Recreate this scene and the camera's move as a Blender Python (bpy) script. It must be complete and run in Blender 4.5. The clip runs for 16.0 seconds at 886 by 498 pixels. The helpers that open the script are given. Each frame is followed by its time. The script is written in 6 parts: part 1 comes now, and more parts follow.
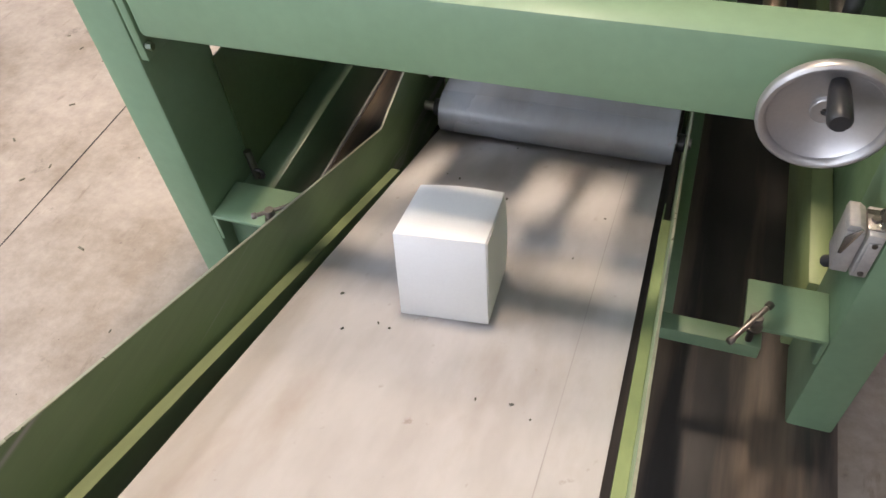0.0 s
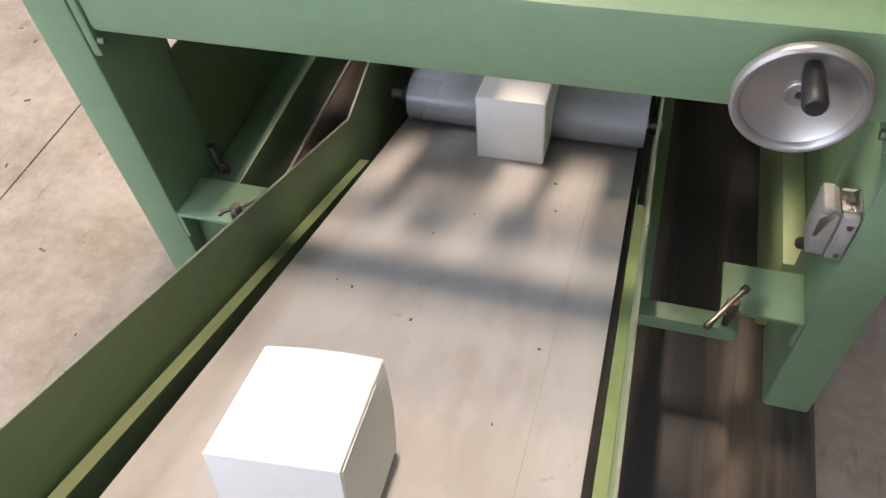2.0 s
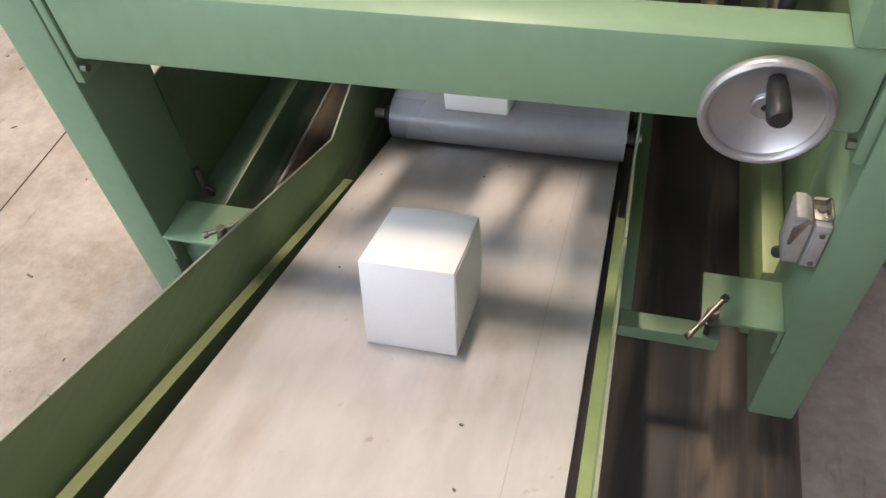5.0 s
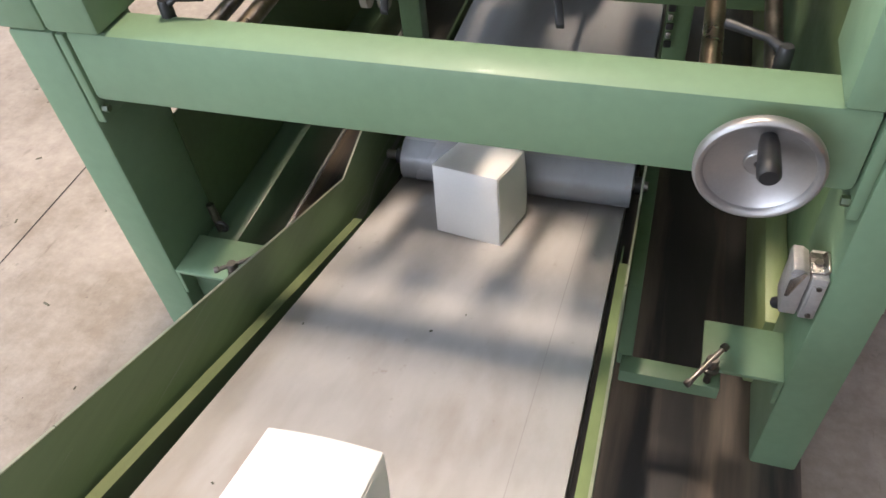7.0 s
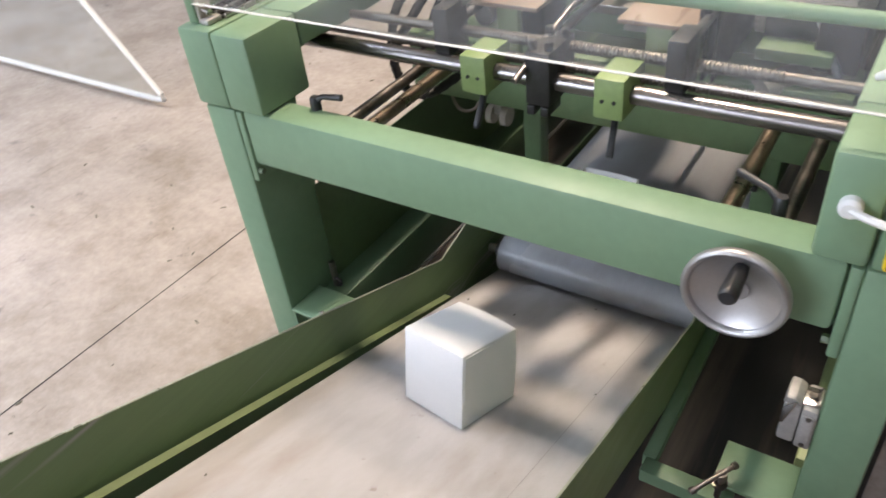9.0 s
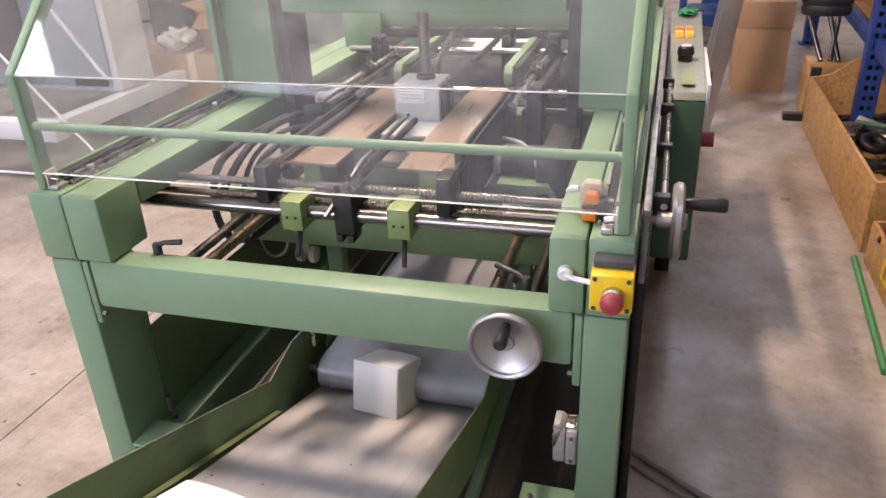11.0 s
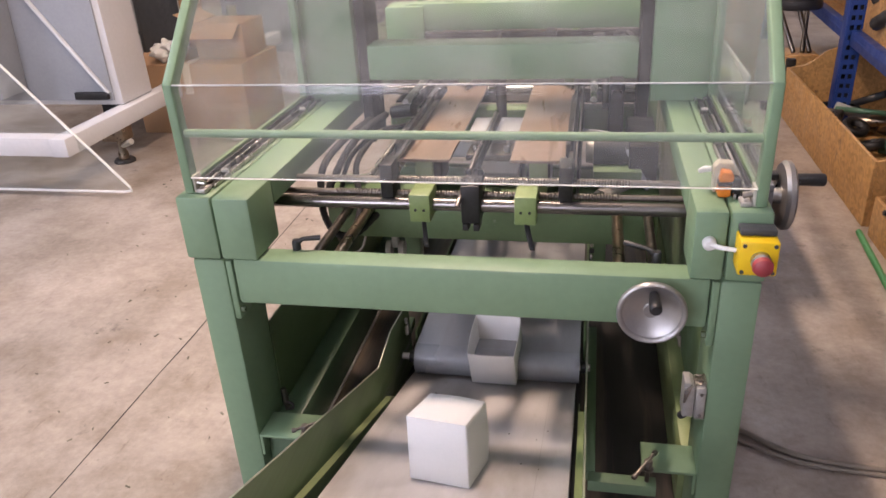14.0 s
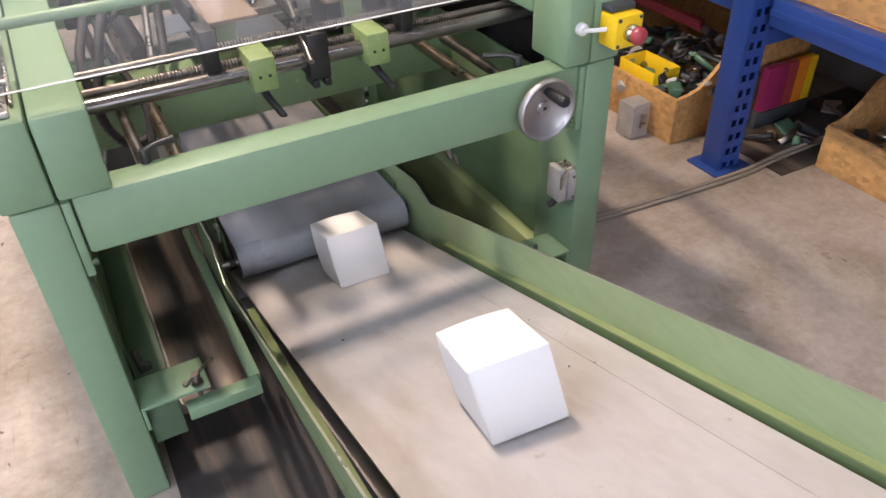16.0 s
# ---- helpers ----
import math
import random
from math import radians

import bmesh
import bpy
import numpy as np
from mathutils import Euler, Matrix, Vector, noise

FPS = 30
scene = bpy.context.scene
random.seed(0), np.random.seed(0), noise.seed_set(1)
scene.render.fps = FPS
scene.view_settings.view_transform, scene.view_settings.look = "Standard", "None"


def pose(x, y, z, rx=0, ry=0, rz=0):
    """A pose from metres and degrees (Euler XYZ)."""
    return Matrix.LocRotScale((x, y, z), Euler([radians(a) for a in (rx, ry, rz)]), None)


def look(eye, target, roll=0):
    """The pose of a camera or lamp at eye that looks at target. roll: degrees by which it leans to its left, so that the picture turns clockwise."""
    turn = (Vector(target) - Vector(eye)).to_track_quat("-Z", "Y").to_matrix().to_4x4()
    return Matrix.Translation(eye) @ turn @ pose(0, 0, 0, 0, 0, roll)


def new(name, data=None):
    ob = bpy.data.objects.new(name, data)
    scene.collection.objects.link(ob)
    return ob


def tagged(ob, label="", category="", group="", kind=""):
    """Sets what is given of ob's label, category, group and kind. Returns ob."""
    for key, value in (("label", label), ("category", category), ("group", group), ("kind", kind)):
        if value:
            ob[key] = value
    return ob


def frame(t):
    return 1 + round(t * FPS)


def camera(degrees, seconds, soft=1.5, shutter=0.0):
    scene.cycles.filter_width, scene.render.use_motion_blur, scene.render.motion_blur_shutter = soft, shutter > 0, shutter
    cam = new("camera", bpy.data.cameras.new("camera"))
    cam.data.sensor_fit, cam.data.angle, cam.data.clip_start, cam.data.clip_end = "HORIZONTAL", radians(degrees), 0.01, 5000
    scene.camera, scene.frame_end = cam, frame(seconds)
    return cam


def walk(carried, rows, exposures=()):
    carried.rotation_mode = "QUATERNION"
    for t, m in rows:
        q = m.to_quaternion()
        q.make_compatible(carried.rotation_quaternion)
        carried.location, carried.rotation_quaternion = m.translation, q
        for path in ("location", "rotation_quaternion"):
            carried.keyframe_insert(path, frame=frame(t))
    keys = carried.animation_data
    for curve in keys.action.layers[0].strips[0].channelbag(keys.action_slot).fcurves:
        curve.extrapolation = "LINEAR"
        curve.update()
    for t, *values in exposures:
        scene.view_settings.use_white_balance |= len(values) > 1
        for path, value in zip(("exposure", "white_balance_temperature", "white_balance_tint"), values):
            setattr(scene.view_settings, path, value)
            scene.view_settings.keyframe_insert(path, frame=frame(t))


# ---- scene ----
cam = camera(61.1, 16.0, shutter=0.2)
PATH = [
    (0, (0.227, -0.672, 1.128), (-0.293, 0.52, -0.391), -7.0),
    (0.5, (0.228, -0.67, 1.126), (-0.261, 0.514, -0.41), -6.7),
    (1, (0.221, -0.666, 1.124), (-0.246, 0.518, -0.419), -6.5),
    (1.5, (0.222, -0.654, 1.121), (-0.233, 0.527, -0.428), -6.6),
    (2, (0.221, -0.648, 1.12), (-0.225, 0.53, -0.434), -6.6),
    (2.5, (0.225, -0.651, 1.119), (-0.219, 0.529, -0.434), -6.6),
    (3, (0.227, -0.651, 1.124), (-0.213, 0.532, -0.427), -6.6),
    (3.5, (0.229, -0.652, 1.124), (-0.209, 0.541, -0.421), -6.6),
    (4, (0.232, -0.652, 1.126), (-0.205, 0.545, -0.416), -6.9),
    (6.5, (0.249, -0.651, 1.138), (-0.192, 0.615, -0.346), -6.8),
    (7, (0.259, -0.651, 1.15), (-0.234, 0.619, -0.314), -6.8),
    (7.5, (0.301, -0.638, 1.168), (-0.389, 0.581, -0.26), -8.0),
    (8, (0.394, -0.643, 1.17), (-0.557, 0.425, -0.228), -9.2),
    (8.5, (0.445, -0.661, 1.188), (-0.626, 0.356, -0.16), -9.3),
    (9, (0.479, -0.742, 1.237), (-0.473, 0.529, 0.022), -6.9),
    (9.5, (0.526, -0.849, 1.271), (-0.224, 0.642, 0.168), -5.4),
    (12, (0.575, -1.086, 1.364), (0.063, 0.684, 0.585), -1.9),
    (12.5, (0.571, -1.1, 1.394), (0.058, 0.685, 0.651), -1.6),
    (13, (0.538, -1.141, 1.402), (-0.011, 0.636, 0.668), -2.1),
    (13.5, (0.37, -1.237, 1.394), (-0.09, 0.548, 0.618), -2.5),
    (14, (0.245, -1.245, 1.358), (-0.134, 0.509, 0.475), -3.3),
    (14.5, (0.187, -1.198, 1.335), (-0.067, 0.518, 0.339), -3.6),
    (15, (0.025, -1.188, 1.294), (0.144, 0.502, 0.232), -2.6),
    (15.5, (-0.287, -1.158, 1.284), (0.267, 0.367, 0.114), -2.2),
    (16, (-0.415, -1.088, 1.279), (0.325, 0.334, 0.084), -1.8),
]
EXPOSURES = [(0.0, 0.0, 6430, 19), (4.0, 0.0, 6430, 19), (6.5, 0.06, 6280, 18), (8.5, 0.06, 6230, 18), (9.5, 0.04, 6230, 18), (12.0, -0.03, 6580, 33), (14.5, -0.18, 6600, 29), (15.2, -0.02, 6400, 27), (16.0, 0.02, 6330, 24)]
walk(cam, [(t, look(eye, target, roll)) for t, eye, target, roll in PATH], EXPOSURES)

# ---- world and light ----
world = bpy.data.worlds.new("hall_light")
scene.world = world
world.use_nodes = True
wn = world.node_tree.nodes
sky = wn.new("ShaderNodeTexSky")
sky.sky_type, sky.sun_disc = "NISHITA", False
sky.sun_elevation, sky.sun_rotation = radians(40), radians(200)
world.node_tree.links.new(sky.outputs[0], wn["Background"].inputs[0])
wn["Background"].inputs[1].default_value = 0.1


# ---- materials ----
def ramp(nt, source, stops):
    r = nt.nodes.new("ShaderNodeValToRGB")
    while len(r.color_ramp.elements) < len(stops):
        r.color_ramp.elements.new(0.5)
    for e, (p, c) in zip(r.color_ramp.elements, stops):
        e.position, e.color = p, (*c, 1)
    nt.links.new(source, r.inputs[0])
    return r.outputs[0]


def noise_node(nt, scale, detail=4, stretch=(1, 1, 1), rough=0.55, space="Object"):
    tc, mp, nz = (nt.nodes.new(k) for k in ("ShaderNodeTexCoord", "ShaderNodeMapping", "ShaderNodeTexNoise"))
    mp.inputs["Scale"].default_value = stretch
    nz.inputs["Scale"].default_value, nz.inputs["Detail"].default_value, nz.inputs["Roughness"].default_value = scale, detail, rough
    nt.links.new(tc.outputs[space], mp.inputs[0])
    nt.links.new(mp.outputs[0], nz.inputs["Vector"])
    return nz.outputs["Fac"]


def mixed(nt, a, b, fac, mode="MIX"):
    m = nt.nodes.new("ShaderNodeMix")
    m.data_type, m.blend_type = "RGBA", mode
    for value, slot in ((fac, m.inputs[0]), (a, m.inputs[6]), (b, m.inputs[7])):
        if isinstance(value, bpy.types.NodeSocket):
            nt.links.new(value, slot)
        elif isinstance(value, (int, float)):
            slot.default_value = value
        else:
            slot.default_value = (*value, 1)
    return m.outputs[2]


def material(name, color, rough=0.5, metal=0.0, vary=0.12, scale=6, grain=120, bump=0.05, stretch=(1, 1, 1), spots=None, rough_vary=0.1, coat=0.0):
    """A surface with broad tone drift, fine grain, worn spots and light relief."""
    m = bpy.data.materials.new(name)
    m.use_nodes = True
    nt = m.node_tree
    b = nt.nodes["Principled BSDF"]
    lo, hi = tuple(c * (1 - vary) for c in color), tuple(min(1, c * (1 + vary)) for c in color)
    broad = noise_node(nt, scale, 5, stretch)
    col = ramp(nt, broad, [(0.3, lo), (0.7, hi)])
    fine = noise_node(nt, grain, 3, stretch)
    col = mixed(nt, col, ramp(nt, fine, [(0.3, (1 - vary,) * 3), (0.7, (1, 1, 1))]), 1.0, "MULTIPLY")
    if spots:
        spot_color, amount, spot_scale = spots
        mask = ramp(nt, noise_node(nt, spot_scale, 8, stretch, 0.7), [(1 - amount, (0, 0, 0)), (min(1, 1.04 - amount + 0.04), (1, 1, 1))])
        col = mixed(nt, col, spot_color, mask)
    nt.links.new(col, b.inputs["Base Color"])
    r = ramp(nt, noise_node(nt, scale * 2.3, 4, stretch), [(0.3, (max(0.02, rough - rough_vary),) * 3), (0.7, (min(1, rough + rough_vary),) * 3)])
    nt.links.new(r, b.inputs["Roughness"])
    b.inputs["Metallic"].default_value = metal
    b.inputs["Coat Weight"].default_value = coat
    if bump:
        bp = nt.nodes.new("ShaderNodeBump")
        bp.inputs["Strength"].default_value, bp.inputs["Distance"].default_value = bump, 0.01
        nt.links.new(fine, bp.inputs["Height"])
        nt.links.new(bp.outputs[0], b.inputs["Normal"])
    return m


def glow(name, color, strength):
    m = bpy.data.materials.new(name)
    m.use_nodes = True
    b = m.node_tree.nodes["Principled BSDF"]
    b.inputs["Base Color"].default_value = (*color, 1)
    b.inputs["Emission Color"].default_value = (*color, 1)
    b.inputs["Emission Strength"].default_value = strength
    return m


GREEN = material("green_enamel", (0.172, 0.272, 0.160), 0.54, coat=0.03, vary=0.06, scale=3, grain=60, bump=0.04, spots=((0.13, 0.20, 0.12), 0.25, 45))


def scratched(m, color, scale, stretch, low, high):
    """Adds long thin scratches to a painted surface."""
    nt = m.node_tree
    b = nt.nodes["Principled BSDF"]
    col = b.inputs["Base Color"].links[0].from_socket
    mask = ramp(nt, noise_node(nt, scale, 3, stretch, 0.5), [(low, (0, 0, 0)), (high, (0.8, 0.8, 0.8))])
    patch = ramp(nt, noise_node(nt, 3.0, 2), [(0.45, (0, 0, 0)), (0.6, (1, 1, 1))])
    nt.links.new(mixed(nt, col, color, mixed(nt, mask, patch, 1.0, "MULTIPLY")), b.inputs["Base Color"])
    return m


OLIVE = material("worn_olive_enamel", (0.125, 0.195, 0.095), 0.42, vary=0.10, scale=4, grain=70, bump=0.05, spots=((0.30, 0.33, 0.26), 0.33, 14))
# guide paint taken darker for the west guide's shaded face, with scratches
SHADEDGUIDE = scratched(material("scratched_shaded_guide", (0.12, 0.18, 0.08), 0.45, vary=0.10, scale=4, grain=60, bump=0.04, stretch=(1, 0.13, 1.6), spots=((0.30, 0.30, 0.26), 0.37, 9)), (0.30, 0.28, 0.29), 22, (0.4, 0.05, 2.2), 0.60, 0.66)
BLOCKGREEN = material("yellowed_green_block", (0.20, 0.27, 0.10), 0.45, vary=0.12, scale=9, grain=90, bump=0.04, spots=((0.08, 0.10, 0.05), 0.33, 30))
EDGEMETAL = material("rubbed_bare_edge", (0.38, 0.40, 0.30), 0.35, 0.5, vary=0.15, scale=14)
CLIPGREY = material("grey_beige_clip", (0.45, 0.42, 0.36), 0.5, vary=0.12, scale=20)
# darker than the frame green, with still darker spots
CHUTEGREEN = material("dark_green_rail", (0.085, 0.14, 0.08), 0.4, vary=0.12, scale=5, grain=60, bump=0.04, stretch=(1, 0.3, 1), spots=((0.05, 0.06, 0.035), 0.36, 9))
# the same guide paint taken lighter for the east guide's lit face
LITGUIDE = material("lit_rubbed_guide", (0.25, 0.33, 0.17), 0.45, vary=0.10, scale=5, grain=60, bump=0.04, stretch=(1, 0.3, 1.4), spots=((0.07, 0.10, 0.06), 0.36, 12))
PALEGREEN = material("pale_rubbed_green", (0.215, 0.27, 0.115), 0.5, vary=0.12, scale=5, grain=70, bump=0.05, stretch=(1, 0.3, 1))
DULLLEDGE = material("dull_rubbed_green", (0.17, 0.21, 0.095), 0.5, vary=0.15, scale=5, grain=70, bump=0.05, stretch=(1, 0.3, 1), spots=((0.09, 0.12, 0.06), 0.4, 12))
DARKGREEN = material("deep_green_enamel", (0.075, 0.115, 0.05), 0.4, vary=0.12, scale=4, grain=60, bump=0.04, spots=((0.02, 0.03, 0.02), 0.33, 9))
CABGREEN = material("cabinet_green_paint", (0.06, 0.14, 0.085), 0.45, vary=0.06, scale=4, grain=90, bump=0.03)
STEEL = material("ground_steel", (0.50, 0.47, 0.44), 0.28, 1.0, vary=0.16, scale=8, grain=180, bump=0.03, stretch=(0.15, 1, 1))
SCREWSTEEL = material("threaded_steel", (0.20, 0.18, 0.16), 0.42, 0.9, vary=0.2, scale=14, grain=160, bump=0.0)
RODSTEEL = material("smooth_grey_rod", (0.27, 0.25, 0.24), 0.3, 0.95, vary=0.12, scale=8, grain=180, bump=0.03, stretch=(0.15, 1, 1))
WORNSTEEL = material("oiled_steel", (0.22, 0.20, 0.18), 0.38, 1.0, vary=0.25, scale=14, grain=160, bump=0.06)
BROWNSTEEL = material("browned_steel_rod", (0.34, 0.27, 0.20), 0.33, 1.0, vary=0.25, scale=12, grain=150, bump=0.05)
ALU = material("turned_aluminium", (0.43, 0.42, 0.41), 0.40, 0.85, vary=0.06, scale=9, grain=220, bump=0.03)
CAST = material("cast_aluminium", (0.44, 0.42, 0.39), 0.42, 0.4, vary=0.15, scale=18, grain=150, bump=0.12)
BLACK = material("black_plastic", (0.018, 0.018, 0.019), 0.4, vary=0.2, scale=15, grain=160, bump=0.04)
BLACKENED = material("blackened_steel", (0.035, 0.033, 0.032), 0.45, 0.5, vary=0.25, scale=14, grain=150, bump=0.07)
RUBBER = material("black_rubber", (0.02, 0.02, 0.022), 0.7, vary=0.2, scale=10, grain=120, bump=0.05)
YELLOW = material("yellow_plastic", (0.80, 0.52, 0.01), 0.4, vary=0.05, scale=10, grain=120, bump=0.02)
RED = material("red_plastic", (0.33, 0.045, 0.05), 0.45, vary=0.06, scale=12, grain=120, bump=0.02)
DARKGREY = material("dark_grey_plastic", (0.045, 0.05, 0.055), 0.5, vary=0.08, scale=12, grain=120, bump=0.03)
ORANGE = material("orange_plastic", (0.80, 0.23, 0.02), 0.4, vary=0.15, scale=12, grain=120, bump=0.03, spots=((0.10, 0.05, 0.03), 0.36, 30))
CREAM = material("cream_plastic", (0.58, 0.50, 0.38), 0.45, vary=0.15, scale=25, grain=120, bump=0.03)
WHITEPLASTIC = material("white_plastic", (0.70, 0.69, 0.66), 0.4, vary=0.06, scale=12, grain=120, bump=0.02)
CARTON = material("white_carton", (0.76, 0.755, 0.745), 0.62, vary=0.025, scale=9, grain=260, bump=0.03)
DIRTYBLOCK = material("soiled_pale_block", (0.60, 0.575, 0.545), 0.6, vary=0.10, scale=12, grain=120, bump=0.05, spots=((0.40, 0.37, 0.34), 0.40, 14))
KRAFT = material("kraft_back_of_carton", (0.62, 0.50, 0.36), 0.7, vary=0.05, scale=9, grain=200, bump=0.04)
BROWNBOX = material("brown_cardboard", (0.40, 0.24, 0.13), 0.75, vary=0.07, scale=5, grain=150, bump=0.06)
PLATE = material("brown_faced_plate", (0.27, 0.185, 0.13), 0.34, vary=0.14, scale=5, grain=90, bump=0.03, stretch=(3, 0.5, 1))
BLUE = material("blue_rack_paint", (0.020, 0.055, 0.23), 0.42, vary=0.09, scale=6, grain=80, bump=0.04, spots=((0.07, 0.07, 0.09), 0.32, 20))
WHITEMETAL = material("white_machine_paint", (0.60, 0.60, 0.61), 0.45, vary=0.05, scale=3, grain=60, bump=0.03)
GREYMETAL = material("grey_machine_paint", (0.32, 0.34, 0.37), 0.45, vary=0.06, scale=3, grain=60, bump=0.03)
WINDOWGLOW = glow("bright_daylight_pane", (0.92, 0.94, 1.0), 2.0)
EDGEGREY = material("bluish_acrylic_edge", (0.40, 0.43, 0.45), 0.35, vary=0.3, scale=20)
EDGEWHITE = material("sawn_acrylic_edge", (0.62, 0.62, 0.60), 0.5, vary=0.05)
SEAM = material("belt_seam_line", (0.34, 0.315, 0.30), 0.5)
ROOFPAINT = material("grey_roof_sheet", (0.30, 0.30, 0.30), 0.8, vary=0.07, scale=0.6, grain=20, bump=0.05)
WALLPAINT = material("hall_wall_paint", (0.55, 0.54, 0.52), 0.8, vary=0.07, scale=0.6, grain=20, bump=0.05)
LAMPGLASS = glow("lit_lamp_diffuser", (1.0, 0.96, 0.9), 12.0)
CABLE = material("beige_cable_sheath", (0.23, 0.195, 0.155), 0.55, vary=0.1, scale=8, grain=100, bump=0.03)
JACKETMAT = material("black_quilted_nylon", (0.02, 0.02, 0.024), 0.45, vary=0.2, scale=20, grain=200, bump=0.06)


def floor_material():
    """Worn power-trowelled concrete: beige, mottled, with dark scuffs and pits."""
    m = material("worn_concrete", (0.42, 0.362, 0.308), 0.42, vary=0.16, scale=1.6, grain=45, bump=0.10, spots=((0.20, 0.175, 0.15), 0.38, 6), rough_vary=0.15)
    nt = m.node_tree
    b = nt.nodes["Principled BSDF"]
    col = b.inputs["Base Color"].links[0].from_socket
    cloud = ramp(nt, noise_node(nt, 3.2, 9, rough=0.72), [(0.40, (1.0, 1.0, 1.0)), (0.62, (0.58, 0.55, 0.51))])
    col = mixed(nt, col, cloud, 1.0, "MULTIPLY")
    pits = ramp(nt, noise_node(nt, 26, 6, rough=0.75), [(0.68, (1, 1, 1)), (0.74, (0.45, 0.42, 0.4))])
    col = mixed(nt, col, pits, 1.0, "MULTIPLY")
    specks = ramp(nt, noise_node(nt, 85, 3, rough=0.6), [(0.735, (1, 1, 1)), (0.765, (0.35, 0.31, 0.27))])
    col = mixed(nt, col, specks, 1.0, "MULTIPLY")
    scuffs = ramp(nt, noise_node(nt, 14, 5, (2.4, 0.5, 1), 0.7), [(0.60, (1, 1, 1)), (0.72, (0.72, 0.69, 0.66))])
    nt.links.new(mixed(nt, col, scuffs, 1.0, "MULTIPLY"), b.inputs["Base Color"])
    return m


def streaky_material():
    """Dark floor sheet: oil plus shade as colour, brown streaks for light stripes."""
    m = material("oily_shaded_floor", (0.045, 0.040, 0.037), 0.40, vary=0.2, scale=5, grain=60, bump=0.04, stretch=(1, 0.15, 1), rough_vary=0.12)
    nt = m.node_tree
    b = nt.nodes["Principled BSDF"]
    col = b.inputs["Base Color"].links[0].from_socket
    # long brown streaks painted for light that falls through the machine
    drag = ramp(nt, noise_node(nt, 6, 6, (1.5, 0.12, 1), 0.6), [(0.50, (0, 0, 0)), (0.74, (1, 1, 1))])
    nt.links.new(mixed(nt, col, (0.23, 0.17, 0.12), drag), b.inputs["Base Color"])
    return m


def belt_material(name, light, dark, rough=0.42):
    """Grey-beige conveyor belting: fine weave, brown smears and drag lines along its run."""
    m = material(name, light, rough, vary=0.05, scale=3, grain=70, bump=0.02, stretch=(1, 0.3, 1), rough_vary=0.08)
    nt = m.node_tree
    b = nt.nodes["Principled BSDF"]
    col = b.inputs["Base Color"].links[0].from_socket
    smear = ramp(nt, noise_node(nt, 7, 6, (1.2, 0.35, 1), 0.62), [(0.54, (0, 0, 0)), (0.80, (0.75, 0.75, 0.75))])
    col = mixed(nt, col, dark, smear)
    spots = ramp(nt, noise_node(nt, 34, 4, (1, 0.8, 1), 0.6), [(0.66, (0, 0, 0)), (0.76, (0.7, 0.7, 0.7))])
    col = mixed(nt, col, (0.24, 0.19, 0.15), spots)
    drag = ramp(nt, noise_node(nt, 22, 3, (1, 0.03, 1), 0.5), [(0.45, (1, 1, 1)), (0.65, (0.90, 0.885, 0.87))])
    col = mixed(nt, col, drag, 1.0, "MULTIPLY")
    nt.links.new(col, b.inputs["Base Color"])
    tc, wv = nt.nodes.new("ShaderNodeTexCoord"), nt.nodes.new("ShaderNodeTexChecker")
    wv.inputs["Scale"].default_value = 700
    nt.links.new(tc.outputs["Object"], wv.inputs["Vector"])
    bp = nt.nodes.new("ShaderNodeBump")
    bp.inputs["Strength"].default_value, bp.inputs["Distance"].default_value = 0.12, 0.0006
    nt.links.new(wv.outputs["Fac"], bp.inputs["Height"])
    nt.links.new(bp.outputs[0], b.inputs["Normal"])
    return m


def osb_material():
    """Pressed strand board: overlapping tan and brown flakes, greasy patches."""
    m = material("strand_board", (0.47, 0.265, 0.10), 0.5, vary=0.10, scale=5, grain=60, bump=0.06, spots=((0.13, 0.08, 0.05), 0.38, 5))
    nt = m.node_tree
    b = nt.nodes["Principled BSDF"]
    col = b.inputs["Base Color"].links[0].from_socket
    tc, mp, vo = (nt.nodes.new(k) for k in ("ShaderNodeTexCoord", "ShaderNodeMapping", "ShaderNodeTexVoronoi"))
    mp.inputs["Scale"].default_value = (1, 0.6, 0.8)
    vo.inputs["Scale"].default_value = 85
    nt.links.new(tc.outputs["Object"], mp.inputs[0])
    nt.links.new(mp.outputs[0], vo.inputs["Vector"])
    hsv = nt.nodes.new("ShaderNodeSeparateColor")
    nt.links.new(vo.outputs["Color"], hsv.inputs[0])
    flake = ramp(nt, hsv.outputs[0], [(0.0, (0.80, 0.77, 0.72)), (0.5, (1.0, 1.0, 1.0)), (1.0, (1.20, 1.18, 1.12))])
    nt.links.new(mixed(nt, col, flake, 1.0, "MULTIPLY"), b.inputs["Base Color"])
    return m


